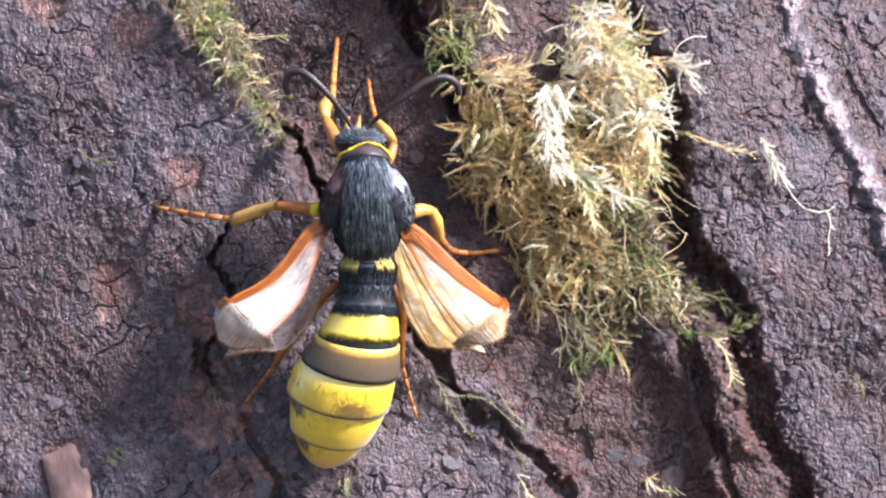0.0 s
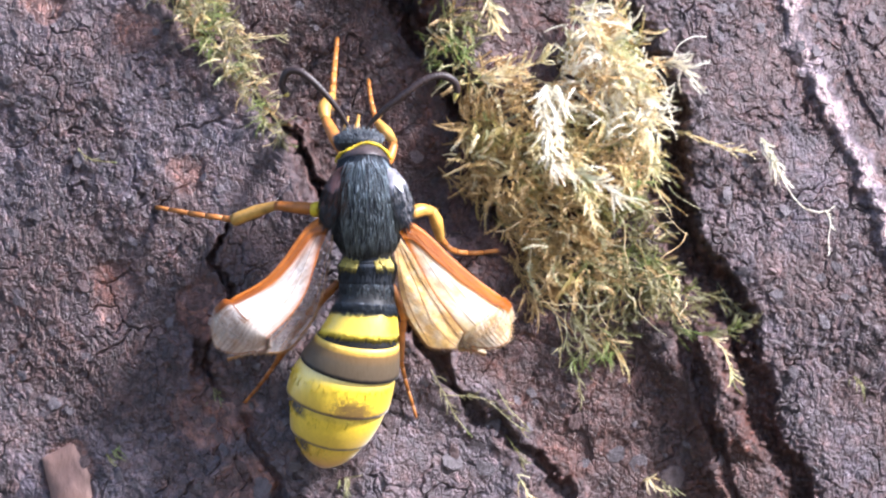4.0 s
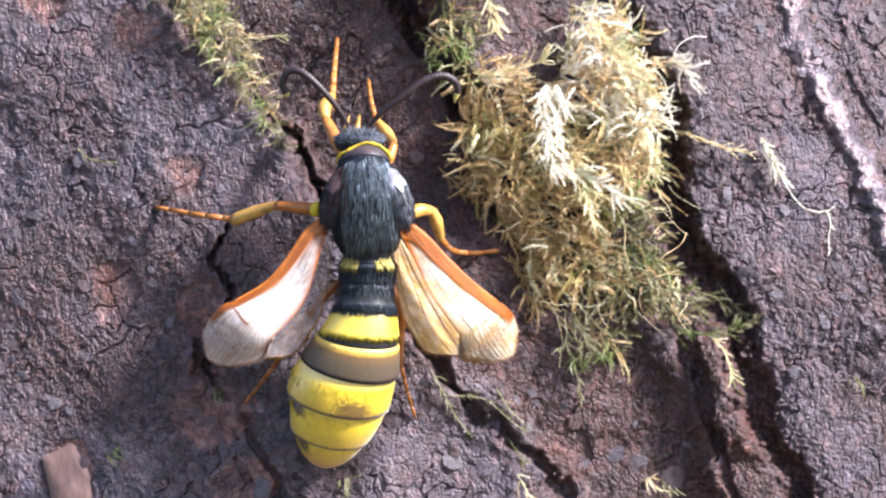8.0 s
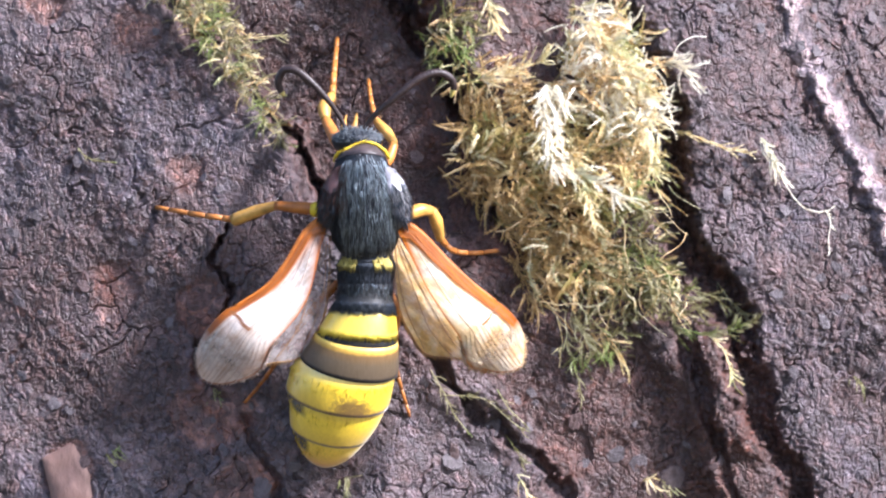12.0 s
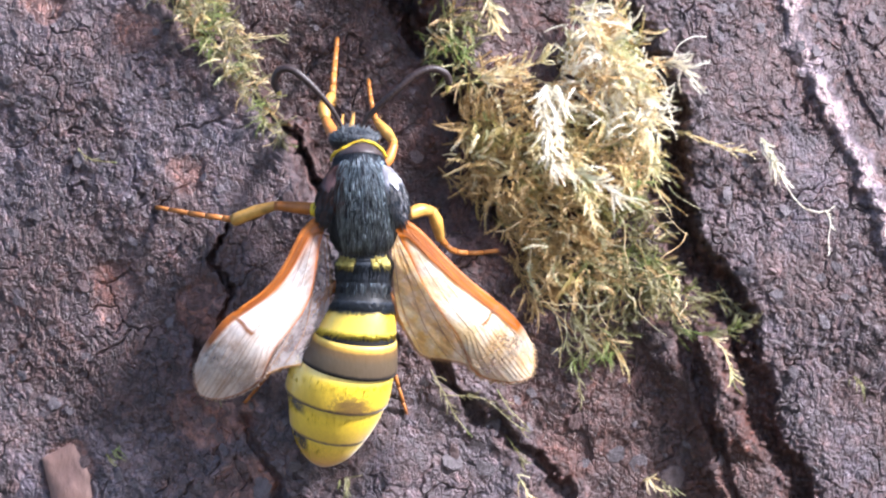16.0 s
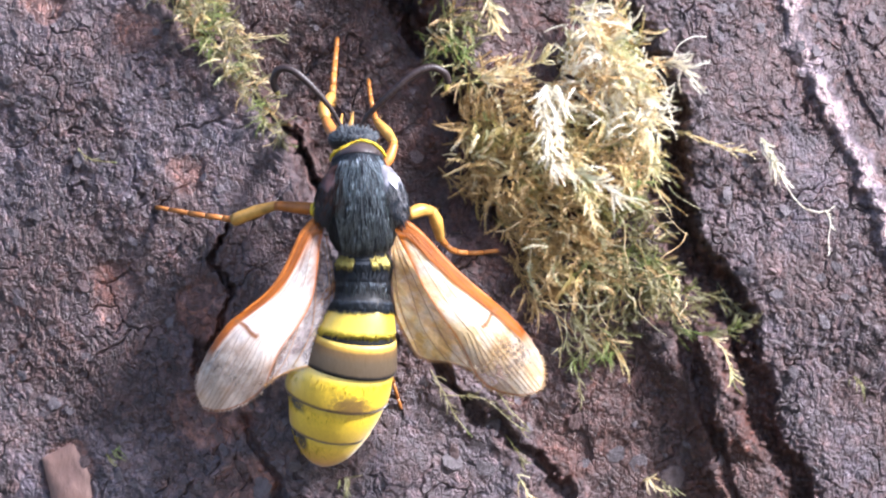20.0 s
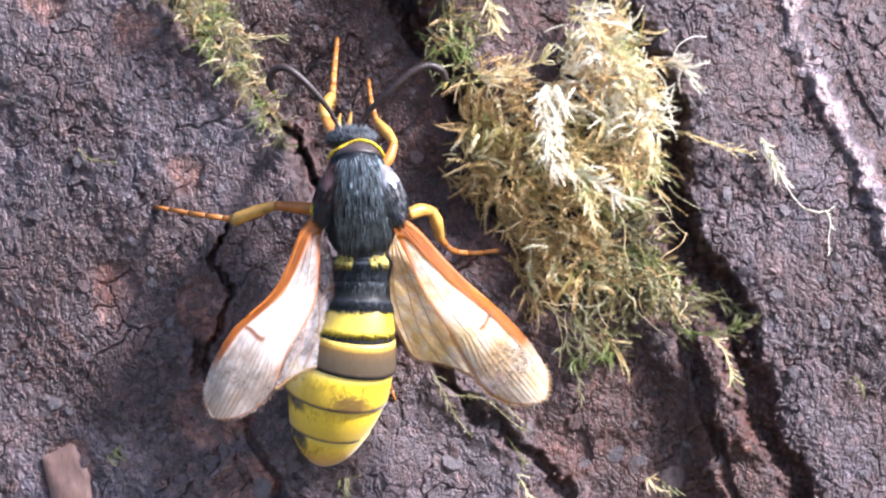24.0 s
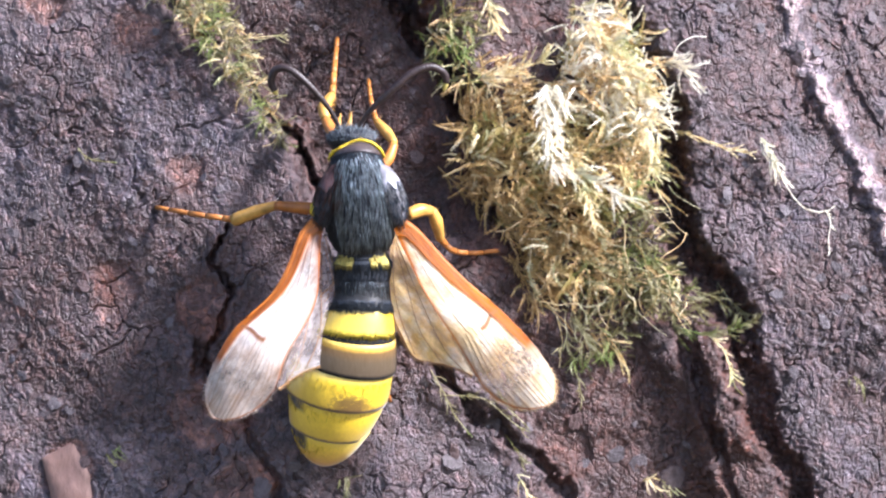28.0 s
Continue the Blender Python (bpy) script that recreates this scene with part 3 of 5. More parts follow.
trunk = build_trunk()
g = Shape()
rim = 64
g.add([(0, 0, 0)] + [(600 * math.cos(2 * math.pi * i / rim), 600 * math.sin(2 * math.pi * i / rim), 0) for i in range(rim)],
      [(0, 1 + i, 1 + (i + 1) % rim) for i in range(rim)])
ground = new("ground", g.data("ground", SOIL))
tagged(ground, "dark brown forest soil round the trunk", "ground", kind="structure")
top = Shape()
top.ball((0, TRUNK_R * 0.001, EYE_Z + 1.398), ((0.171, 0, 0), (0, 0.171, 0), (0, 0, 0.01)), 8, 48)
part("sawn_top", top, FLAKE, None)
bpy.data.objects["sawn_top"].parent = trunk
bpy.data.objects["sawn_top"].matrix_parent_inverse = Matrix.Translation((0, 0, -EYE_Z))

# ---- the moth ----
MOTH0 = W(648, 470, 6.0)
moth = new("clearwing_moth")
moth.location = MOTH0
tagged(moth, "hornet-like clearwing moth, yellow and black, spreading its wings on bark", "moth")


def L(px, py, h):
    """A place in the moth's own space; it crouches close to the bark."""
    return W(px, py, min(h, 1 + (h - 1) * 0.82)) - MOTH0


# centre line of the body: down, across, height (mm), half width, half height (plan steps)
BODY = [(262, 641, 6.3, 30, 26), (275, 644, 6.5, 40, 38), (292, 645, 6.8, 46, 47), (325, 646, 7.1, 62, 62), (370, 649, 7.3, 66, 68), (415, 651, 7.2, 60, 64),
        (440, 651, 7.0, 50, 58), (452, 651, 6.9, 44, 50), (470, 651, 6.8, 52, 52), (500, 650, 6.8, 49, 50), (530, 649, 6.8, 50, 50), (552, 646, 6.8, 58, 56), (590, 637, 6.6, 70, 64),
        (601, 633, 6.5, 75, 67), (655, 611, 5.6, 92, 80), (710, 597, 4.5, 87, 76), (762, 584, 3.3, 68, 60), (800, 576, 2.4, 44, 40), (818, 573, 1.9, 20, 20), (826, 572, 1.7, 4, 4)]


@functools.lru_cache(maxsize=None)
def body_frame(s):
    px, h, a, b = along(BODY, s)
    c = L(px, s, h)
    p2, h2, _, _ = along(BODY, s + 2)
    p1, h1, _, _ = along(BODY, s - 2)
    t = (L(p2, s + 2, h2) - L(p1, s - 2, h1)).normalized()
    t.x *= float(np.interp(s, [500, 540, 610, 670, 730], [1.0, 0.35, 0.35, 0.75, 1.0]))   # rings lie squarer than the axis bends
    t.normalize()
    side = (Vector((1, 0, 0)) - t * t.x).normalized()
    up = side.cross(t)
    if up.y > 0:
        up = -up
    k = UNIT * (1 - h * 0.001 / FAR)
    return c, t, side, up, a * k, b * k


def body_point(s, phi, grow=1.0):
    c, t, side, up, a, b = body_frame(s)
    return c + side * (math.cos(phi) * a * grow) + up * (math.sin(phi) * b * grow)


def body_ring(s0, s1, steps=10, sides=40, front=0.96, rear=1.02, lip=True, grow=0.6, lean=(0, 0)):
    """A tapered shell of the body between two stations, its hind edge turned in."""
    sh = Shape()
    rows = []
    for i in range(steps + 1):
        f = i / steps
        rows.append((s0 + (s1 - s0) * f, front + (rear - front) * (f ** grow)))
    if lip:
        rows += [(s1 + 0.8, rear - 0.02), (s1 - 0.5, rear - 0.09)]
    verts, share = [], []
    for i, (s, g_) in enumerate(rows):
        for j in range(sides):
            verts.append(body_point(s, 2 * math.pi * j / sides, g_) + Vector(((lean[0] + (lean[1] - lean[0]) * min(1.0, i / steps) ** 0.6) * UNIT, 0, 0)))
            share.append(min(1.0, i / steps))
    faces = [(i * sides + j, (i + 1) * sides + j, (i + 1) * sides + (j + 1) % sides, i * sides + (j + 1) % sides)
             for i in range(len(rows) - 1) for j in range(sides)]
    faces.append(tuple(range(sides)))
    sh.add(verts, faces)
    sh.share = share
    return sh


def body_fur(rng, count, s0, s1, length, width, lift=0.25, phi0=0.05, phi1=math.pi - 0.05, spread=0.2, grow=1.0):
    """Hairs that lie back along the body."""
    sh = Shape()
    for _ in range(count):
        s, phi = round(rng.uniform(s0, s1), 1), rng.uniform(phi0, phi1)
        c, t, side, up, a, b = body_frame(s)
        p = c + side * (math.cos(phi) * a * grow) + up * (math.sin(phi) * b * grow)
        out = (side * math.cos(phi) + up * math.sin(phi)).normalized()
        t = (body_point(s + 6, phi, grow) - body_point(s, phi, grow)).normalized()
        d = (t + out * rng.uniform(0, lift * 2) + side * rng.uniform(-spread, spread)).normalized()
        ln = length * rng.uniform(0.6, 1.2) * UNIT
        sh.hair(p - out * UNIT, p + d * ln, width * UNIT, t.cross(out))
    return sh


rng = random.Random(11)
thorax = part("thorax", body_ring(262, 462, 34, 48, 1.0, 1.0), BLACK, moth, "blue-black shaggy thorax")
part("fur", body_fur(rng, 6500, 276, 430, 20, 0.6, 0.05, 0.05, math.pi - 0.05, 0.08), BLACK_FUR, thorax)
# pale hairs mid-back paint the thorax's bluish highlight
part("blue_grey_sheen_fur", body_fur(rng, 1300, 288, 420, 34, 0.55, 0.06, 0.45, 2.3, 0.08), BLUE_SHEEN_FUR, thorax)
part("brown_fur", body_fur(rng, 500, 300, 370, 22, 0.8, 0.2, 2.0, 2.9), BROWN_FUR, thorax)
part("pronotum", body_ring(266, 289, 10, 40, 1.03, 1.035, True), PRONOTUM, moth, "brown band behind the head")
# yellow collar: an arched rope of scales
ring = [body_point(279 - 14 * math.sin(p) ** 2 + 10 * (abs(p - math.pi / 2) / 1.57) ** 2, p, 1.12) for p in np.linspace(0.15, math.pi - 0.15, 30)]
part("collar", Shape().tube([p + Vector((0, 0, rng.uniform(-1, 1))) * UNIT for p in ring], [rng.uniform(1.5, 3.0) * UNIT for _ in ring], 8), YELLOW, moth, "narrow yellow collar")
fr = Shape()
for p in ring:
    for _ in range(9):
        d = Vector((rng.uniform(-1, 1), rng.uniform(-1, 0.2), rng.uniform(-1.3, 0.3)))
        fr.hair(p, p + d.normalized() * rng.uniform(4, 8) * UNIT, 0.8 * UNIT, (1, 0, 0.2))
part("collar_fringe", fr, YELLOW_FUR, moth)
meta = part("scutellum", body_ring(455, 503, 10, 44, 1.0, 1.0), BLACK, moth)
for p0, p1, nm in ((0.45, 1.25, "yellow_patch"), (1.9, 2.75, "yellow_patch")):
    sh = Shape()
    for _ in range(120):
        s, phi = rng.gauss(462, 5), rng.uniform(p0, p1)
        c, t, side, up, a, b = body_frame(s)
        q = body_point(s, phi, 1.02)
        out = (side * math.cos(phi) + up * math.sin(phi)).normalized()
        sh.hair(q, q + (t + out * 0.25 + side * rng.uniform(-0.3, 0.3)).normalized() * rng.uniform(8, 16) * UNIT, 1.5 * UNIT, t.cross(out))
    part(nm, sh, BUFF_FUR, meta, "tuft of pale yellow scales")
part("fur", body_fur(rng, 1100, 455, 494, 16, 0.7, 0.05, 0.05, math.pi - 0.05, 0.08), BLACK_FUR, meta)
# abdomen
rings_ = [("abdomen_ring", 499, 550, SEG_BLACK, 0.98, 1.02, "black first ring of the abdomen"),
          ("abdomen_ring", 547, 588, SEG_FRONT, 0.99, 1.015, "bright yellow ring with fringed hind edge"),
          ("abdomen_ring", 584, 600, SEG_BLACK, 0.975, 0.98, "black ring"),
          ("abdomen_ring", 599, 647, SEG_BROWN, 0.99, 0.985, "buff, orange and grey-brown ring"),
          ("abdomen_ring", 640, 704, SEG_SPOTTED, 0.90, 1.055, "yellow ring with brown specks"),
          ("abdomen_ring", 692, 766, SEG_PLAIN, 0.905, 1.07, "yellow ring with dark hind seam"),
          ("abdomen_ring", 752, 825, SEG_TIP, 0.93, 1.06, "pointed yellow tail ring")]
abdomen = [part(nm, body_ring(a, b, 12, 48, f0, f1, True, 0.75 if a > 620 else 0.6, (5, 0) if 620 < a < 660 else (8, 0) if a > 660 else (0, 6) if a > 590 else (0, 0)), mt, moth, lb) for nm, a, b, mt, f0, f1, lb in rings_]
part("fringe", body_fur(rng, 420, 582, 589, 11, 1.4, 0.05, 0.25, math.pi - 0.25, 0.12, 1.015), YELLOW_FUR, abdomen[1])
part("fur", body_fur(rng, 1500, 501, 545, 18, 0.7, 0.05, 0.05, math.pi - 0.05, 0.08), BLACK_FUR, abdomen[0])
# a few more for the painted sheen on the first ring
part("blue_grey_sheen_fur", body_fur(rng, 320, 503, 540, 20, 0.6, 0.05, 0.5, 2.2, 0.06), BLUE_SHEEN_FUR, abdomen[0])
part("fur", body_fur(rng, 900, 536, 551, 10, 0.9, 0.1, 0.05, math.pi - 0.05, 0.2, 1.02), BLACK_FUR, abdomen[0])
for k, (s0, s1) in ((4, (655, 700)), (5, (706, 752)), (6, (768, 800))):
    part("fringe", body_fur(rng, 260, s0, s1, 9, 0.7, 0.1), YELLOW_FUR, abdomen[k])

# head
hd = Shape().ball(L(637, 252, 6.4), ((44 * UNIT, 0, 0), (0, 30 * UNIT, 0), (0, 0, 22 * UNIT)), 14, 24, 0.06)
head = part("head", hd, BLACK, moth, "small black furry head")
fr = Shape()
for _ in range(420):
    th = rng.uniform(0.2, math.pi - 0.2)
    ph = rng.uniform(-0.2, 1.5)
    q = Vector((math.cos(th) * 40, -math.sin(th) * math.cos(ph) * 30, math.sin(th) * math.sin(ph) * 22)) * UNIT
    d = Vector((q.x * 0.5, q.y * 0.6 - 4 * UNIT, q.z + 6 * UNIT)).normalized()
    fr.hair(L(637, 252, 6.4) + q, L(637, 252, 6.4) + q + d * rng.uniform(5, 12) * UNIT, 0.8 * UNIT, (1, 0, 0))
part("grey_tuft", fr, GREY_FUR, head)
for px in (603, 673):
    part("eye", Shape().ball(L(px, 252, 6.0), ((10 * UNIT, 0, 0), (0, 20 * UNIT, 0), (0, 0, 16 * UNIT)), 12, 16), EYE_DARK, head, "dark compound eye")
for px, tip in ((613, (617, 212)), (632, (637, 208))):
    sh = Shape().tube([L(px, 245, 6.0), L(px, 230, 6.3), L(*tip, 6.2)], [8 * UNIT, 6 * UNIT, 1.5 * UNIT], 8)
    for _ in range(60):
        q = L(px, 240, 6.2).lerp(L(*tip, 6.2), rng.random())
        sh.hair(q, q + Vector((rng.uniform(-1, 1), -rng.random(), 1.6)).normalized() * 9 * UNIT, 0.9 * UNIT, (1, 0, 0))
    part("palp", sh, AMBER, head, "yellow-orange palp")


def tegula(px, py, material, fur, lean, label):
    sh = Shape().ball((0, 0, 0), ((26 * UNIT, 0, 0), (0, 34 * UNIT, 0), (0, 0, 54 * UNIT)), 16, 20, 0.08)
    ob = part("shoulder", sh, material, moth, label, Matrix.Translation(L(px, py, 8.1)) @ pose(0, 0, 0, 0, lean, 0))
    for kind, count, low, high in ((BLACK_FUR, 620, -1.0, 1.0), (fur, 420, -0.1, 0.8)):
        f = Shape()
        for _ in range(count):
            q = Vector((rng.gauss(0, 1), -abs(rng.gauss(0, 1)), rng.gauss(0, 1))).normalized()
            if not low < q.z < high:
                continue
            q = Vector((q.x * 26, q.y * 34, q.z * 54)) * UNIT
            f.hair(q * 0.97, q + (Vector((q.x, q.y, 0)) * 0.12 + Vector((0, 0, -1)) * 16 * UNIT), 0.9 * UNIT, (1, 0, 0))
        part("fur", f, kind, ob)
    return ob


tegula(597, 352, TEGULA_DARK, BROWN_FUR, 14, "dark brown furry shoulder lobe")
# the sunny side's highlight is put into this lobe's scales and fur
tegula(702, 352, TEGULA_LIT, LIT_FUR, -16, "furry shoulder lobe with its sun sheen painted silver-grey")


def leg(name, femur, tibia, tarsus, fat, mats, label, knob=0.6):
    """A leg: thigh, shin and jointed foot, each along (across, down, height) points."""
    def limb(points, r0, r1, r2, count=9):
        c = curve(points, count)
        r = [float(np.interp(i / (count - 1), [0, 0.5, 1], [r0, r1, r2])) * UNIT for i in range(count)]
        return Shape().tube([L(*q) for q in c], r, 10)

    ob = part(name, limb(femur, fat * 0.9, fat, fat * 0.7), mats[0], moth, label)
    sh = limb(tibia, fat * 0.65, fat * 1.0, fat * knob)
    for _ in range(120):
        i = rng.random()
        q = L(*(np.array(tibia[0]) * (1 - i) + np.array(tibia[-1]) * i))
        d = Vector((rng.uniform(-1, 1), rng.uniform(-1, 1), rng.uniform(-1, 1))).normalized()
        sh.hair(q, q + d * fat * 1.35 * UNIT, 0.7 * UNIT, (0.3, 0.4, 0.7))
    part("shin", sh, mats[1], ob)
    foot = Shape()
    c = curve(tarsus, 11)
    for i in range(5):
        a, m, b = L(*c[2 * i]), L(*c[2 * i + 1]), L(*c[2 * i + 2])
        r = fat * (0.50 - 0.04 * i) * UNIT
        foot.tube([a, m, b], [r * 0.95, r, r * 1.0], 8)
    e, d = L(*c[-1]), (L(*c[-1]) - L(*c[-2])).normalized()
    for s in (-1, 1):
        foot.hair(e, e + (d + d.cross(Vector((0, 1, 0))) * s * 0.6) * 7 * UNIT, 1.2 * UNIT, (0, 1, 0))
    part("foot", foot, mats[2], ob, "thin orange foot")
    return ob


def on(px, py, up=0.25):
    return (px, py, ground_h(px, py) + up)


legs = [
    leg("foreleg", [(612, 275, 5.0), (594, 245, 4.6), (577, 212, 3.4)], [(577, 212, 3.4), (574, 190, 2.6), (588, 168, 1.6)],
        [(588, 168, 1.5), (592, 120, 0.3), on(597, 68)], 12, (ORANGE, AMBER, ORANGE), "orange foreleg"),
    leg("foreleg", [(672, 300, 5.2), (688, 280, 4.8), (698, 254, 4.4)], [(698, 254, 4.4), (684, 234, 3.4), (666, 214, 2.4)],
        [(666, 214, 2.3), (657, 180, 0.6), on(652, 142)], 10, (ORANGE, AMBER, ORANGE), "orange foreleg"),
    leg("midleg", [(590, 372, 5.6), (540, 369, 5.2), (488, 364, 4.2)], [(492, 363, 4.2), (455, 374, 3.2), (414, 390, 2.0)],
        [(416, 389, 1.9), (350, 380, 0.9), on(276, 367)], 11, (ORANGE_DARK, AMBER, ORANGE), "orange and brown middle leg", 1.05),
    leg("midleg", [(722, 380, 5.6), (745, 372, 5.0), (764, 374, 4.2)], [(763, 372, 4.2), (772, 392, 3.4), (779, 424, 2.0)],
        [(778, 420, 1.9), (800, 443, 0.8), (835, 448, 0.2), on(880, 444)], 12, (AMBER, AMBER, ORANGE), "orange middle leg"),
    leg("hindleg", [(600, 500, 4.6), (560, 540, 4.0), (520, 590, 3.2)], [(520, 590, 3.2), (505, 615, 2.6), (490, 640, 1.6)],
        [(490, 640, 1.6), (465, 675, 0.6), on(434, 712)], 8, (ORANGE_DARK, ORANGE_DARK, ORANGE_DARK), "brown-orange hind leg"),
    leg("hindleg", [(690, 500, 4.8), (712, 545, 4.8), (716, 570, 4.6)], [(716, 566, 4.6), (710, 600, 3.8), (711, 640, 2.6)],
        [(710, 635, 2.6), (720, 680, 1.2), on(737, 738)], 8, (ORANGE, ORANGE, ORANGE), "orange hind leg"),
]
yb = Shape().tube([L(568, 371, 5.6), L(559, 371, 5.5), L(553, 371, 5.4)], [12.5 * UNIT, 13.5 * UNIT, 12 * UNIT], 12)
part("yellow_band", yb, YELLOW, legs[2], "pale yellow knee band")

# antennae: curved, notched, pale at the tip
ANT_L = [(628, 240, 6.6), (612, 208, 7.0), (590, 178, 7.6), (562, 148, 8.0), (535, 128, 8.0), (515, 130, 7.7), (506, 148, 7.3), (510, 164, 7.0), (516, 174, 6.9)]
ANT_R = [(648, 240, 6.6), (656, 222, 7.0), (680, 198, 7.6), (715, 172, 8.2), (752, 146, 8.4), (783, 137, 8.2), (805, 146, 7.8), (812, 162, 7.4), (806, 182, 7.0)]


def antenna(points, hinge, label):
    o = L(*hinge)
    c = curve(points, 120)
    n = len(c)
    path, radii = [], []
    for i, q in enumerate(c[:-11]):
        f = i / (n - 1)
        r = 2.4 + 4.6 * math.sin(math.pi * min(1, f * 0.82)) ** 0.9
        path.append(L(*q) - o)
        radii.append((r + (0.35, 0.1, -0.5)[i % 3]) * UNIT)
    ob = part("antenna", Shape().tube(path, radii, 10), ANTENNA, moth, label, Matrix.Translation(o))
    tip = [L(*q) - o for q in c[-12::2]] + [L(*c[-1]) - o]
    part("tip", Shape().tube(tip, [r * UNIT for r in (5.2, 5, 4.6, 4, 3.2, 2.2, 1)], 8), BUFF_FUR, ob, "pale yellow tip")
    return ob, o


ant_left, ANT_L0 = antenna(ANT_L, (622, 232, 6.6), "dark hooked antenna with pale tip")
ant_right, ANT_R0 = antenna(ANT_R, (650, 232, 6.6), "dark hooked antenna with pale tip")

# ---- wings: along the wing (u), toward the front edge (v), in plan steps ----
FRONT = [(0, 10), (26, 27), (104, 31), (193, 31), (278, 31), (320, 28), (350, 22), (370, 14), (385, 4), (394, -8), (400, -22)]
BACK = [(0, -6), (28, -14), (103, -36), (203, -61), (260, -76), (297, -84), (330, -83), (360, -73), (380, -58), (393, -40), (400, -22)]
HIND_IN = [(0, -8), (50, -60), (98, -100), (138, -117), (180, -126), (226, -98), (270, -80)]
HIND_OUT = [(0, 0), (100, -32), (200, -56), (270, -78)]


def bow(u, flip):
    """How far the near half of a wing bends back from a straight line, plan steps."""
    return -(7 if flip > 0 else 22) * math.sin(math.pi * min(u, 250) / 250) ** 2


def camber(u, v):
    """Swell and pleats of a wing's sheet, plan steps."""
    arch = -26 * ((v + 24) / 57.0) ** 2 * min(1, u / 170)
    return arch + 0.9 * math.cos(v / 8.0) * min(1, u / 80) * max(0, 1 - u / 260) + 1.2 * math.sin(u / 23.0 + v / 17.0) - 3


def vein(sh, points, r0, r1, flip, shift=0.0, slot=0, flat=0.6):
    c = curve(points, 16)
    sh.tube([((u - shift) * UNIT, (v + bow(u, flip)) * flip * UNIT, (camber(u, v) + 1.0) * UNIT) for u, v in c],
            [(r0 + (r1 - r0) * i / 15) * UNIT for i in range(16)], 6, slot, flat, Vector((0, 0, 1)))


VEINS = [[(20, 10), (100, 14), (228, 10), (300, 10), (384, -4)], [(20, 6), (110, 0), (210, -18), (300, -28), (396, -34)], [(20, 2), (110, -16), (215, -40), (320, -54), (388, -56)],
         [(215, -30), (290, -42), (394, -46)], [(215, -44), (290, -68), (370, -74)], [(228, 6), (300, -8), (394, -20)],
         [(230, 14), (300, 19), (372, 8)], [(222, -12), (300, -19), (398, -27)], [(216, -52), (280, -76), (350, -80)], [(224, -24), (300, -35), (398, -40)], [(216, -38), (290, -60), (378, -66)]]
HINGES = [204.0, 211.0, 219.0, 227.0, 235.0, 243.0, 252.0, 261.0, 271.0, 282.0, 294.0, 306.0, 319.0, 333.0, 348.0, 368.0, 408.0]
SKEW = 0.12              # joints run back toward the body at the hind edge


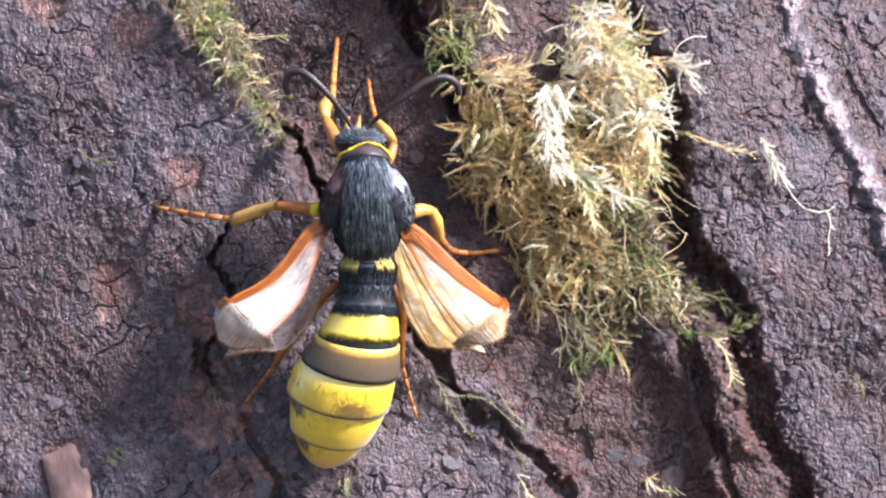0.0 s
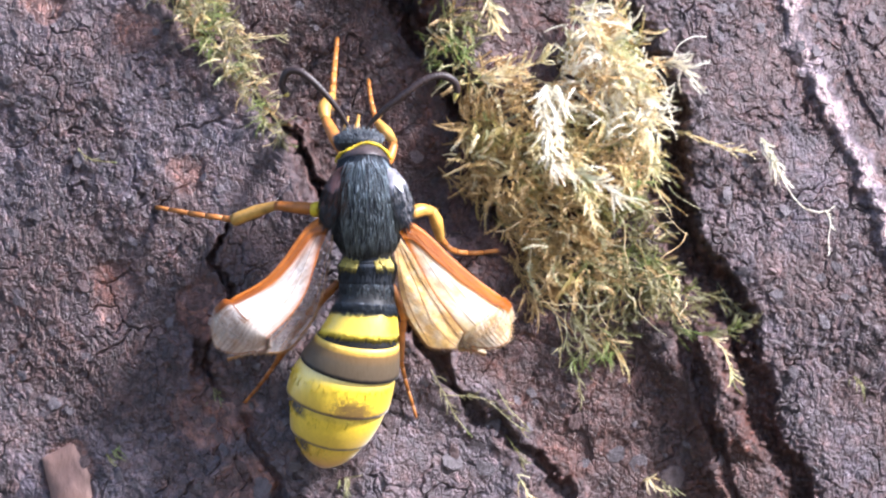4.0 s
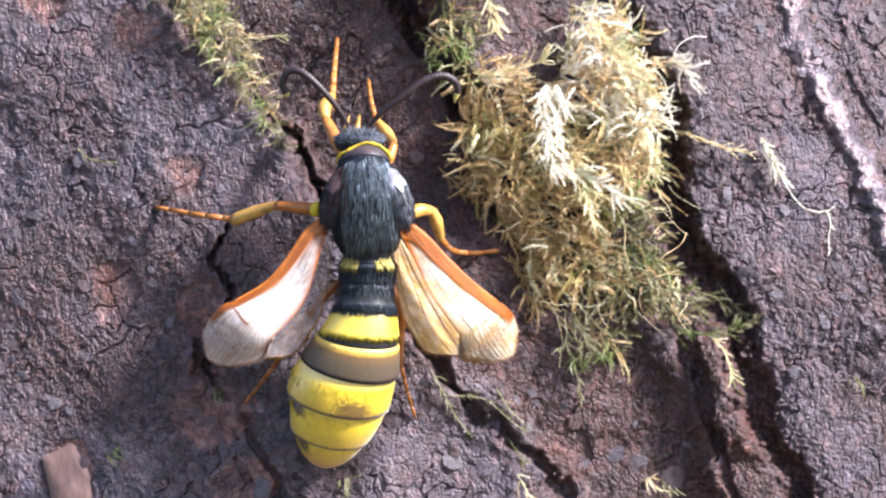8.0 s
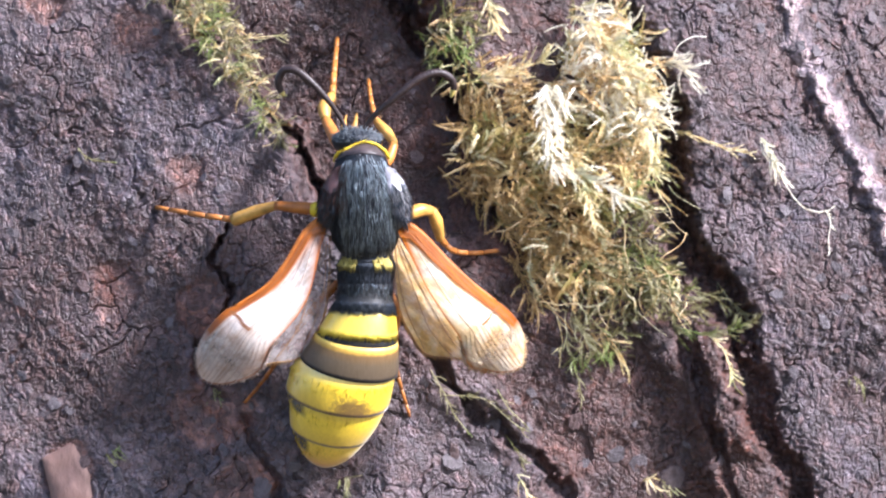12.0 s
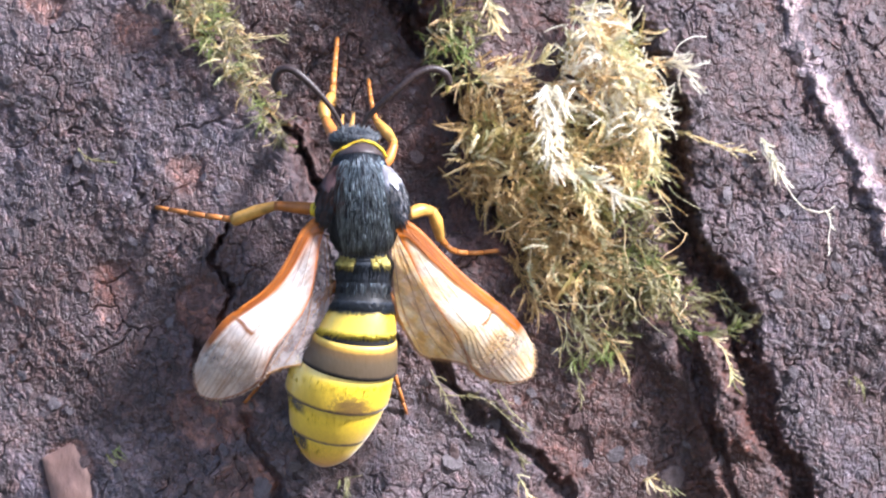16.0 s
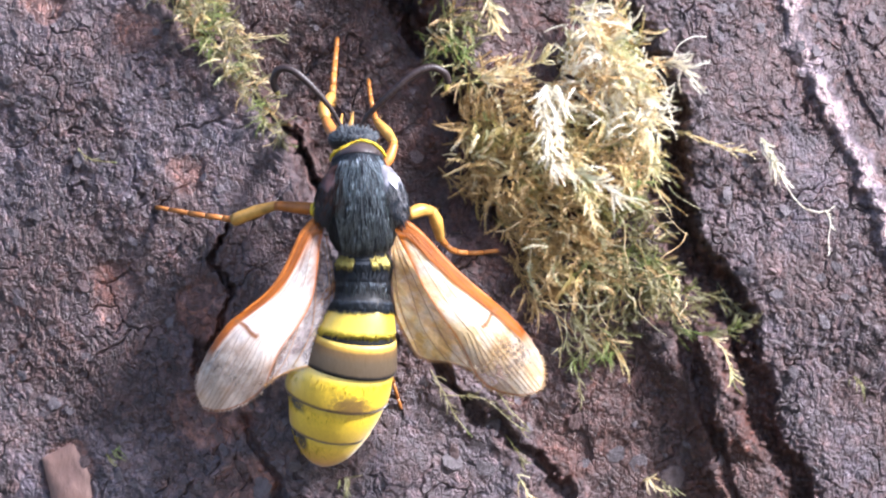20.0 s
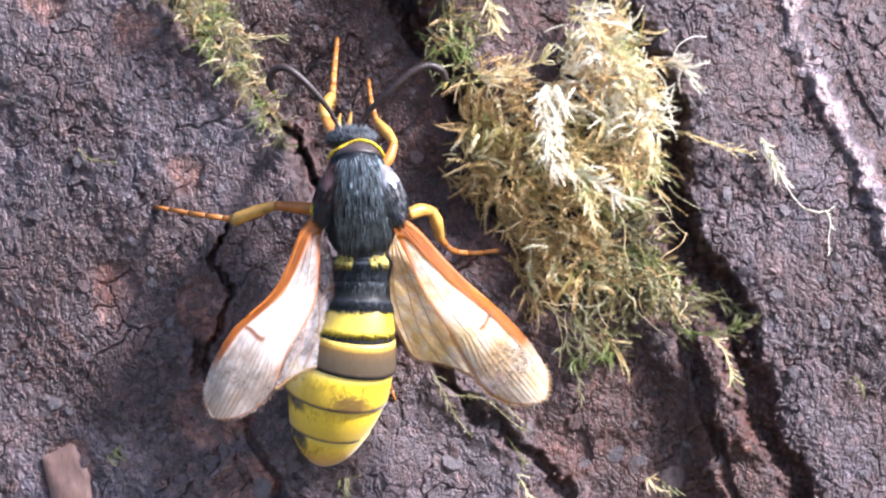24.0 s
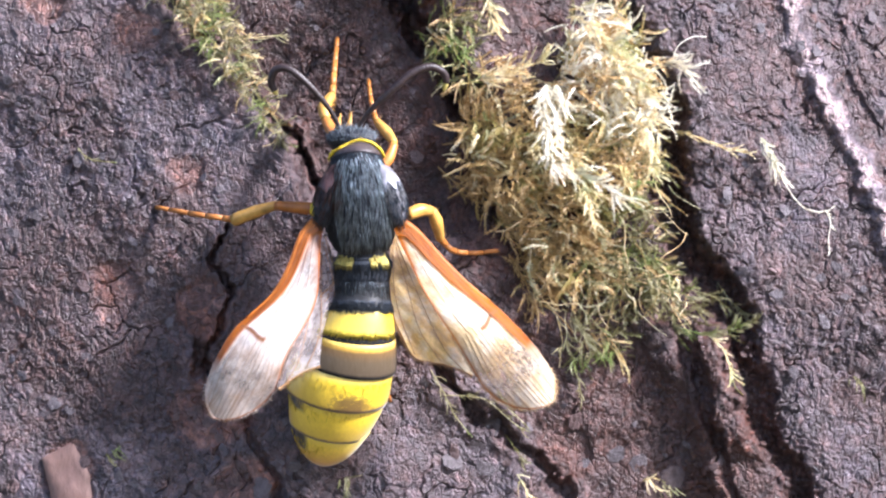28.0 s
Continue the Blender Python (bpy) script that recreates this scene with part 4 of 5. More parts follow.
def forewing_sheet(u0, u1, flip, nu, nv, shift):
    """A strip of the forewing with its veins as low ridges; also each point's share of vein and of rust scales."""
    fu, bu = np.array(FRONT, float), np.array(BACK, float)
    lines = [curve(line, 80) for line in VEINS]
    verts, faces, veins, rusts, glass = [], [], [], [], []
    for i in range(nu + 1):
        line_u = u0 + (u1 - u0) * i / nu
        for j in range(nv + 1):
            f = j / nv
            v = 0.0
            for _ in range(5):
                u = min(400.0, max(0.0, line_u + SKEW * v * min(1.0, line_u / 200)))
                a, b = np.interp(u, fu[:, 0], fu[:, 1]), np.interp(u, bu[:, 0], bu[:, 1])
                v = b + (a - b) * f
            if j == 0 and 200 < u < 385:
                v -= 1.5 + 1.2 * math.sin(u * 2.1) + 0.8 * math.sin(u * 5.3)
            w = 0.0
            for line in lines:
                if line[0][0] - 2 < u < line[-1][0] + 2:
                    w = max(w, math.exp(-((v - np.interp(u, line[:, 0], line[:, 1])) / 1.4) ** 2))
            edge = min(1, max(0, (v - a + (33 if flip > 0 else 25) - 15 * u / 400) / 6)) if u < 345 else max(0.0, 0.4 - 0.5 * (a - v) / 6)
            edge *= (min(1.0, max(0.0, (352 - u) / 70)) if u < 345 else 1.0)
            streak = 0.75 * math.exp(-((v - np.interp(u, [0, 110, 230], [4, 8, 12])) / 5.0) ** 2) * max(0, 1 - u / 190)
            streak += 0.7 * math.exp(-((v - b - 5) / 7.5) ** 2) * max(0, 1 - u / 260)
            streak += 0.35 * max(0, 1 - u / 90) + 0.18 * min(1, max(0, (u - 225) / 40))
            streak += 0.8 * math.exp(-((v - b) / 3.0) ** 2)
            mark = 0.95 * math.exp(-((u - 224 + 3 * math.sin(v / 9)) / 4.5) ** 2) * (1 if -22 < v < 26 else 0)
            swell = 0.02 * (u1 - u0) * (i / nu) * (1 - i / nu) if u0 > 150 else 0.0
            verts.append(((u - shift) * UNIT, (v + bow(u, flip)) * flip * UNIT, (camber(u, v) + 0.5 * w + 4.0 * edge + swell) * UNIT))
            ply = 0.45 * edge * max(0.0, math.cos((a - v) / 1.6)) if u < 345 else 0.0
            veins.append(max(ply, (0.3 + 0.3 * u / 400) * w * (1 if flip > 0 or u < 210 else 0.6), 0.7 * mark))
            rusts.append(min(1.0, max(1.3 * edge, streak, mark)))
            glass.append(0.4 * math.exp(-((u - 60) / 45.0) ** 2) + (0.70 if flip > 0 else 0.55) * min(1, max(0, (u - 235) / 60)) * min(1, max(0, (385 - u) / 60)) + 0.25 * max(0, 1 - abs(u - 120) / 80) * math.exp(-((v - b - 14) / 12.0) ** 2))
    for i in range(nu):
        for j in range(nv):
            k = i * (nv + 1) + j
            faces.append((k, k + 1, k + nv + 2, k + nv + 1)[::int(flip)])
    sh = Shape().add(verts, faces)
    # golden fringe on the hind and outer rim
    fr_ = random.Random(int(u0))
    for i in range(nu):
        for j in (0, nv):
            k = i * (nv + 1) + j
            p, q = Vector(verts[k]), Vector(verts[k + nv + 1])
            if u0 < 200 or (j == nv and u0 + (u1 - u0) * i / nu < 352):
                continue
            for _ in range(max(2, int((q - p).length / UNIT * 1.2))):
                o = p.lerp(q, fr_.random())
                d = (q - p).cross(Vector((0, 0, 1))).normalized() * flip * (1 if j == 0 else -1)
                sh.hair(o, o + (d + Vector((0.35, 0, fr_.uniform(-0.2, 0.3)))) * fr_.uniform(3, 7) * UNIT, 0.6 * UNIT, (0, 0, 1))
                veins += [0.0] * 4
                rusts += [0.30] * 4
                glass += [0.0] * 4
    return sh, veins, rusts, glass


def pigment(ob, veins, rusts, glass):
    for name, values in (("vein", veins), ("rust", rusts), ("glass", glass)):
        layer = ob.data.attributes.new(name, "FLOAT", "POINT")
        layer.data.foreach_set("value", values)


def lay(ob, shift=0.0):
    """Each point's place on the whole wing, for its grain."""
    co = np.empty(len(ob.data.vertices) * 3)
    ob.data.vertices.foreach_get("co", co)
    co[0::3] += shift * UNIT
    layer = ob.data.attributes.new("lie", "FLOAT_VECTOR", "POINT")
    layer.data.foreach_set("vector", co)


def forewing(flip, label):
    """The near half is one stiff piece; the outer half unrolls in narrow strips."""
    sh, ve, ru, gl = forewing_sheet(0, HINGES[0] + 2, flip, 70, 90, 0)
    # the left skin has glare painted into its colour
    skin = MEMBRANE if flip > 0 else MEMBRANE_GLARE
    wing = part("forewing", sh, skin, moth, label)
    pigment(wing, ve, ru, gl)
    lay(wing)
    rim = Shape()
    vein(rim, [(0, 14), (40, 22), (120, 25), (HINGES[0], 28)], 7, 4, flip, 0, 0, 0.6)
    part("front_edge", rim, RUST, wing, "rust-orange front edge")
    strips = []
    for u0, u1 in zip(HINGES[:-1], HINGES[1:]):
        sh, ve, ru, gl = forewing_sheet(u0 - 1.2, min(408, u1 + 1.2), flip, 6 if u1 < 400 else 24, 90, u0)
        ob = part("outer_strip", sh, skin, wing, "veined translucent outer wing", Matrix.Translation((u0 * UNIT, 0, 0)))
        pigment(ob, ve, ru, gl)
        lay(ob, u0)
        strips.append(ob)
    return wing, strips


def hind_lie(u, v):
    return -32 + 2.0 * math.cos((v + 0.35 * u) / 6.0) * min(1, u / 60) - 12 * max(0, (-v - 60) / 66.0) ** 2


def hindwing(flip, label):
    lr = random.Random(8)
    sh = Shape()
    inn, outl = curve(HIND_IN, 28), curve(HIND_OUT, 28)
    verts, faces = [], []
    nv = 12
    for a, b in zip(inn, outl):
        for j in range(nv + 1):
            q = a + (b - a) * j / nv
            verts.append((q[0] * UNIT, q[1] * flip * UNIT, hind_lie(q[0], q[1]) * UNIT))
    for i in range(27):
        for j in range(nv):
            k = i * (nv + 1) + j
            faces.append((k, k + 1, k + nv + 2, k + nv + 1)[::int(flip)])
    sh.add(verts, faces)
    # right and left tints stand in for how light meets each wing
    wing = part("hindwing", sh, HIND_LIT if flip > 0 else HIND_UNLIT, moth, label)
    lay(wing)
    for line in ([(10, -10), (80, -50), (150, -90), (215, -102)], [(10, -6), (100, -46), (200, -82), (255, -86)], [(10, -12), (60, -62), (110, -96), (175, -124)]):
        s = Shape()
        c = curve(line, 14)
        s.tube([(u * UNIT, v * flip * UNIT, (hind_lie(u, v) + 1) * UNIT) for u, v in c], [0.6 * UNIT] * 14, 6, 0, 0.6, Vector((0, 0, 1)))
        part("vein", s, VEIN, wing)
    fr_ = Shape()
    c = curve(HIND_IN, 220)
    for i in range(219):
        u, v = c[i]
        n_ = Vector((c[i + 1][1] - v, -(c[i + 1][0] - u))).normalized()
        ln = lr.uniform(5, 10)
        z = hind_lie(u, v)
        fr_.hair((u * UNIT, v * flip * UNIT, z * UNIT), ((u + n_.x * ln) * UNIT, (v + n_.y * ln) * flip * UNIT, (z - 1) * UNIT), 0.9 * UNIT, (0, 0, 1))
    part("fringe", fr_, FRINGE, wing, "fine orange fringe")
    return wing


fore_right, tips_right = forewing(1, "translucent forewing with rust-orange front edge")
fore_left, tips_left = forewing(-1, "translucent forewing with rust-orange front edge")
hind_right = hindwing(1, "see-through fan-shaped hindwing with orange fringe, sunlit gold painted in")
hind_left = hindwing(-1, "see-through fan-shaped hindwing with orange fringe, painted grey as if unlit")


def wing_pose(px, py, h, angle, flip, roll=0.0, dip=0.0):
    """A wing's pose in the moth's space; angle: degrees it points below the level, outward; roll lifts its front edge; dip lowers its tip."""
    a = radians(angle)
    x = Vector((math.cos(a) * flip, 0, -math.sin(a)))
    z = Vector((0, -1, 0))
    y = z.cross(x)
    m = Matrix((x, y, z)).transposed().to_4x4()
    return Matrix.Translation(L(px, py, h)) @ m @ pose(0, 0, 0, roll * flip, dip, 0)


def strip_poses(curl, even, reach, flip):
    """Poses of the outer strips in the forewing's space: curl, degrees in all; even: 1 all joints alike, 0 mostly the inner ones; reach: how far the strips have slid apart, 0 to 1."""
    out, m, last = [], Matrix.Translation((HINGES[0] * UNIT, 0, 0)), HINGES[0]
    lean = math.degrees(math.atan(SKEW))
    share = [even + (1 - even) * float(np.interp(u, (204, 220, 236, 253, 272, 294, 318), (0.55, 1.0, 0.95, 0.7, 0.4, 0.15, 0.05))) for u in HINGES[:-1]]
    for i, u in enumerate(HINGES[:-1]):
        m = m @ Matrix.Translation(((u - last) * reach * UNIT, 0, 0.6 * (1 - reach) * UNIT)) @ pose(0, 0, 0, 0, 0, -lean * flip) @ pose(0, 0, 0, 0, curl * share[i] / sum(share), 0) @ pose(0, 0, 0, 0, 0, lean * flip)
        out.append(m.copy())
        last = u
    return out


# ---- moss ----
def shoot_data(seed, length, leaf, material):
    """One feathery shoot along +x (plan steps): a bent stem set with narrow folded leaves."""
    r = random.Random(seed)
    sh = Shape()
    bend, twist = r.uniform(-0.5, 0.5), r.uniform(-0.4, 0.4)
    n = 8
    path = []
    for i in range(n):
        f = i / (n - 1)
        path.append(Vector((length * f, length * 0.55 * bend * f * f, length * (0.24 * math.sin(f * 2.6) + 0.2 * twist * f * f))))
    sh.tube([p * UNIT for p in path], [(1.7 - 1.1 * i / n) * UNIT for i in range(n)], 4, 0, 1.0, Vector((0, 0, 1)))
    count = int(length / 1.5)
    hook = r.choice((-1, 1)) * r.uniform(0.0, 0.5)       # leaves sweep to one side
    for k in range(count):
        f = (k + r.random()) / count
        i = min(int(f * (n - 1)), n - 2)
        p = path[i].lerp(path[i + 1], f * (n - 1) - i)
        t = (path[i + 1] - path[i]).normalized()
        across = t.cross(Vector((0, 0, 1))).normalized()
        s = across * (1 if k % 2 else -1)
        up = Vector((0, 0, 1))
        d = (t * r.uniform(0.35, 1.1) + s * r.uniform(0.3, 1.0) + up * r.uniform(-0.35, 0.7)).normalized()
        ln = leaf * r.uniform(0.6, 1.25) * (1.05 - 0.45 * f)
        w = d.cross(up).normalized() * ln * r.uniform(0.06, 0.11)
        mid = p + d * ln * 0.45
        tip = p + d * ln * 0.9 + (t * 0.3 + across * hook + up * r.uniform(-0.25, 0.25)) * ln
        fold = up * ln * 0.06
        sh.add([q * UNIT for q in (p, mid + w + fold, tip, mid - w + fold)], [(0, 1, 2), (0, 2, 3)])
    return sh.data("shoot", material, smooth=False)


SHOOTS = {}
for key, mat in (("straw", MOSS_STRAW), ("gold", MOSS_GOLD), ("olive", MOSS_OLIVE), ("pale", MOSS_PALE), ("white", MOSS_WHITE)):
    SHOOTS[key] = [shoot_data(100 + i, 44 + 9 * i, 11 + (i % 3) * 2.5, mat) for i in range(8)]


def shoot_pose(px, py, h, angle, tilt, size, roll=0.0):
    """angle: degrees below the level, to the right; tilt: degrees its end stands off the bark."""
    a = radians(angle)
    x = Vector((math.cos(a), 0, -math.sin(a)))
    z = Vector((0, -1, 0))
    m = Matrix((x, z.cross(x), z)).transposed().to_4x4()
    return Matrix.Translation(W(px, py, h)) @ m @ pose(0, 0, 0, roll, -tilt, 0) @ Matrix.Scale(size, 4)


def moss_thing(name, px, py, label, group=""):
    ob = new(name)
    ob.location = W(px, py, ground_h(px, py))
    return tagged(ob, label, "moss", group)


def grow(thing, spots, mass=None):
    """spots: (pose, kind, variant). Each becomes a part; with mass they join into one."""
    inv = Matrix.Translation(-thing.location)
    if mass is None:
        for m, kind, k in spots:
            ob = new("shoot", SHOOTS[kind][k])
            ob.parent = thing
            ob.matrix_basis = inv @ m
        return
    by = {}
    for m, kind, k in spots:
        by.setdefault(kind, []).append((inv @ m, SHOOTS[kind][k]))
    for kind, rows in by.items():
        V, F, base = [], [], 0
        for m, me in rows:
            co = np.empty(len(me.vertices) * 3)
            me.vertices.foreach_get("co", co)
            mm = np.array(m)
            V.append(co.reshape(-1, 3) @ mm[:3, :3].T + mm[:3, 3])
            F += [tuple(i + base for i in p.vertices) for p in me.polygons]
            base += len(me.vertices)
        data = bpy.data.meshes.new(mass)
        data.from_pydata(np.concatenate(V).tolist(), [], F)
        data.materials.append(SHOOTS[kind][0].materials[0])
        ob = new(mass, data)
        ob.parent = thing
        tagged(ob, kind="stuff")


mr = random.Random(77)
# lobes of the large cushion: across, down, half sizes, swell (mm), colour, share
# pale lobes at the upper right put strong sun into moss colour
LOBES = [(1090, 90, 75, 75, 4.2, "straw", 1.0), (1120, 190, 70, 70, 4.2, "pale", 1.0), (1040, 140, 60, 70, 3.6, "straw", 0.9), (975, 235, 36, 90, 3.8, "pale", 0.9),
         (890, 215, 80, 70, 2.8, "gold", 0.9), (900, 300, 80, 60, 2.8, "gold", 0.9), (1060, 290, 90, 70, 3.2, "straw", 1.0), (1130, 310, 46, 70, 2.2, "olive", 0.5),
         (980, 380, 100, 60, 2.2, "gold", 1.0), (1000, 460, 90, 60, 1.8, "gold", 0.9), (1100, 400, 80, 60, 1.0, "olive", 0.4), (1100, 490, 95, 50, 1.6, "olive", 1.1),
         (1175, 540, 70, 36, 1.0, "olive", 0.6), (1060, 590, 45, 50, 1.2, "olive", 0.6), (800, 60, 50, 60, 1.4, "olive", 0.7), (830, 30, 50, 30, 1.6, "olive", 0.5),
         (870, 130, 70, 30, 2.0, "straw", 0.6), (940, 500, 40, 50, 1.0, "gold", 0.4), (1030, 40, 35, 40, 3.2, "pale", 0.7), (830, 270, 30, 50, 1.0, "gold", 0.35),
         # unseen lobes above the view, added to shade the sunken strip below
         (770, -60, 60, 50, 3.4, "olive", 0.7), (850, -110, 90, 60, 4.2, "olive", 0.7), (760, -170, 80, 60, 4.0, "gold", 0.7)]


def lobe_spots(lobes, count, lift=(0.2, 1.0), size=1.0):
    spots = []
    total = sum(l[6] * l[2] * l[3] for l in lobes)
    for cx, cy, rx, ry, swell, kind, share in lobes:
        for _ in range(max(2, int(count * share * rx * ry / total))):
            a, q = mr.uniform(0, 2 * math.pi), math.sqrt(mr.random())
            px, py = cx + math.cos(a) * rx * q, cy + math.sin(a) * ry * q
            # clear of the right-hand plate
            if px > between(EDGE, np.array([py]))[0] - (2 if mr.random() < 0.25 else 24):
                continue
            h = -1.6 + (swell + 1.6) * (1 - q * q) ** 0.5 * mr.uniform(*lift)
            ang = math.degrees(math.atan2(py - cy, px - cx)) * 0.35 + 50 + mr.gauss(0, 65)
            # extra white shoots paint the blown-out sun at the upper right
            k = "white" if cy < 200 and cx > 1000 and mr.random() < 0.42 else kind if mr.random() < 0.72 else mr.choice(["straw", "gold", "olive", "pale"])
            spots.append((shoot_pose(px, py, h, ang, mr.gauss(12, 18), (0.60 if kind == "olive" else 0.72) * size * mr.uniform(0.6, 1.1), mr.gauss(0, 30)), k, mr.randrange(8)))
    return spots


cushion = moss_thing("moss_cushion", 1030, 300, "thick straw-coloured and green moss cushion in a bark furrow")
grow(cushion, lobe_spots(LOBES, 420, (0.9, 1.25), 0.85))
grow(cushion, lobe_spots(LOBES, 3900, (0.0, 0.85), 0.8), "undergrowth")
# bare thin stems over the lower cushion
for _ in range(70):
    px, py = mr.uniform(930, 1185), mr.uniform(320, 560)
    a = mr.gauss(0.9, 0.7)
    h = mr.uniform(0.6, 2.4)
    pts = [(px, py, h)]
    for i in range(4):
        a += mr.gauss(0, 0.22)
        q = pts[-1]
        pts.append((q[0] + math.cos(a) * 18, q[1] + math.sin(a) * 18, q[2] + mr.gauss(0, 0.25)))
    sh = Shape().tube([W(*q) - cushion.location for q in curve(pts, 14)], [mr.uniform(0.4, 0.9) * UNIT] * 14, 5)
    part("bare_stem", sh, mr.choice([MOSS_OLIVE, MOSS_OLIVE, MOSS_STRAW, MOSS_GOLD]), cushion)


def strand(thing, points, kind, size=0.55, gap=9, off=0.25, spread=32, leafy=1.0):
    """A creeping strand: a thin stem on the bark with short shoots along it."""
    c = curve([(x, y, ground_h(x, y) + off) for x, y in points], 24)
    sh = Shape().tube([W(*q) - thing.location for q in c], [1.0 * UNIT] * 24, 6)
    part("stem", sh, SHOOTS[kind][0].materials[0], thing)
    spots = []
    length = sum(np.hypot(*(c[i + 1] - c[i])[:2]) for i in range(23))
    for _ in range(int(length / gap * leafy)):
        i = mr.randrange(23)
        ang = math.degrees(math.atan2(c[i + 1][1] - c[i][1], c[i + 1][0] - c[i][0]))
        spots.append((shoot_pose(c[i][0], c[i][1], c[i][2], ang + mr.choice([-1, 1]) * mr.uniform(0, spread), mr.uniform(0, 25), size * mr.uniform(0.5, 1.0), mr.gauss(0, 25)),
                      kind, mr.randrange(8)))
    grow(thing, spots)


# pale strands, whitened further where the sun glares on the cushion
for line, size, off in (([(968, 150), (962, 200), (972, 250), (980, 300)], 0.48, 5.6), ([(985, 150), (990, 200), (985, 250)], 0.45, 5.4),
                        ([(985, 290), (1030, 310), (1070, 330), (1100, 352)], 0.5, 4.6), ([(1010, 270), (1035, 330), (1050, 390)], 0.5, 4.4),
                        ([(1040, 40), (1075, 80), (1110, 130)], 0.45, 6.0), ([(1090, 60), (1130, 130), (1160, 190)], 0.45, 5.6), ([(1120, 210), (1150, 250), (1160, 300)], 0.5, 5.0),
                        ([(850, 140), (900, 128), (960, 108)], 0.45, 4.6)):
    strand(cushion, line, "white" if 960 < line[0][0] < 1000 else "pale", size, 2.3, off, 48)
strand(cushion, [(862, 0), (868, 25), (874, 52)], "pale", 0.5, 2.5, 4.0, 40)


corner = moss_thing("moss_tuft", 380, 90, "olive-green moss tuft growing along a dark furrow")
grow(corner, lobe_spots([(320, -30, 50, 34, 0.9, "olive", 1), (350, 18, 44, 34, 0.7, "olive", 1.2), (382, 58, 42, 38, 0.5, "olive", 1.2), (412, 104, 34, 38, 0.4, "olive", 1.1),
                         (440, 148, 22, 32, 0.3, "olive", 1.1), (470, 200, 12, 30, 0.3, "olive", 1.2), (494, 240, 8, 20, 0.2, "olive", 1.2)], 640, (0.5, 1.4), 0.62))
strand(corner, [(410, 130), (440, 180), (470, 215), (500, 248)], "olive", 0.4, 6)
strand(corner, [(425, 70), (460, 66), (498, 63)], "pale", 0.35, 5, 0.9)
strand(corner, [(420, 90), (450, 105), (468, 140)], "olive", 0.35, 8, 0.7)
low = moss_thing("moss_strand", 820, 710, "thin pale moss strands creeping over lower bark")
strand(low, [(762, 655), (785, 695), (805, 735), (832, 770)], "olive", 0.3, 7, 0.4)
strand(low, [(785, 700), (840, 702), (870, 715), (900, 742), (925, 760)], "olive", 0.32, 7, 0.4)
strand(low, [(880, 690), (900, 722), (930, 752)], "olive", 0.25, 14, 0.5)
strand(low, [(895, 770), (915, 800), (925, 815)], "olive", 0.4, 6, 0.5)
strand(low, [(915, 840), (930, 865), (935, 884)], "pale", 0.4, 5, 0.6)
sprig = moss_thing("moss_sprig", 1260, 250, "pale straw moss sprig lying over the plate's edge")
strand(sprig, [(1195, 232), (1235, 243), (1280, 262), (1316, 270)], "pale", 0.34, 3, 0.6, 20)
sprig2 = moss_thing("moss_sprig", 1240, 110, "pale moss sprig with a curled bare stem on bark")
strand(sprig2, [(1175, 110), (1205, 115), (1235, 150)], "white", 0.6, 3, 0.8, 40)
strand(sprig2, [(1190, 108), (1200, 82), (1225, 66), (1250, 66)], "white", 0.15, 30, 0.5)
root = moss_thing("moss_sprig", 1400, 340, "whitish moss sprig trailing a thin twisted rootlet on bark")
strand(root, [(1346, 244), (1366, 280), (1380, 312)], "white", 0.42, 2.2, 0.7, 18)
strand(root, [(1382, 312), (1405, 350), (1430, 372), (1462, 374), (1478, 364)], "white", 0.2, 16, 0.4)
strand(root, [(1462, 374), (1470, 395), (1466, 420), (1468, 450)], "white", 0.25, 12, 0.4)
fan = moss_thing("moss_fan", 1270, 590, "fern-like yellow-green moss fan hanging over a furrow")
strand(fan, [(1190, 575), (1240, 590), (1290, 585), (1330, 570)], "olive", 0.45, 4, 1.6, 40)
strand(fan, [(1255, 595), (1280, 620), (1297, 668)], "pale", 0.4, 4, 1.5, 26)
strand(fan, [(1210, 510), (1260, 525), (1300, 555)], "olive", 0.45, 6, 1.2, 40)
strand(fan, [(1270, 500), (1290, 530), (1325, 560)], "olive", 0.4, 6, 1.2, 40)
hang = moss_thing("moss_tuft", 1050, 620, "hanging olive moss shoots below the cushion")
strand(hang, [(1010, 560), (1040, 600), (1075, 640)], "olive", 0.5, 4, 0.9, 30)
strand(hang, [(1060, 580), (1090, 615), (1100, 640)], "straw", 0.5, 5, 0.8, 30)
strand(hang, [(1000, 600), (1018, 650), (1030, 705)], "olive", 0.35, 6, 0.7)
strand(hang, [(985, 560), (995, 600), (990, 630)], "pale", 0.25, 7, 0.5)
strand(hang, [(900, 450), (930, 500), (945, 550)], "gold", 0.4, 5, 0.7, 30)
strand(hang, [(775, 295), (820, 335), (870, 350), (920, 370)], "gold", 0.4, 5, 0.7, 40)
thread = moss_thing("moss_sprig", 165, 282, "single thin yellow-green moss thread lying on bark", "stray moss shoots")
strand(thread, [(138, 262), (148, 274), (168, 284), (206, 288)], "olive", 0.16, 5, 0.3)
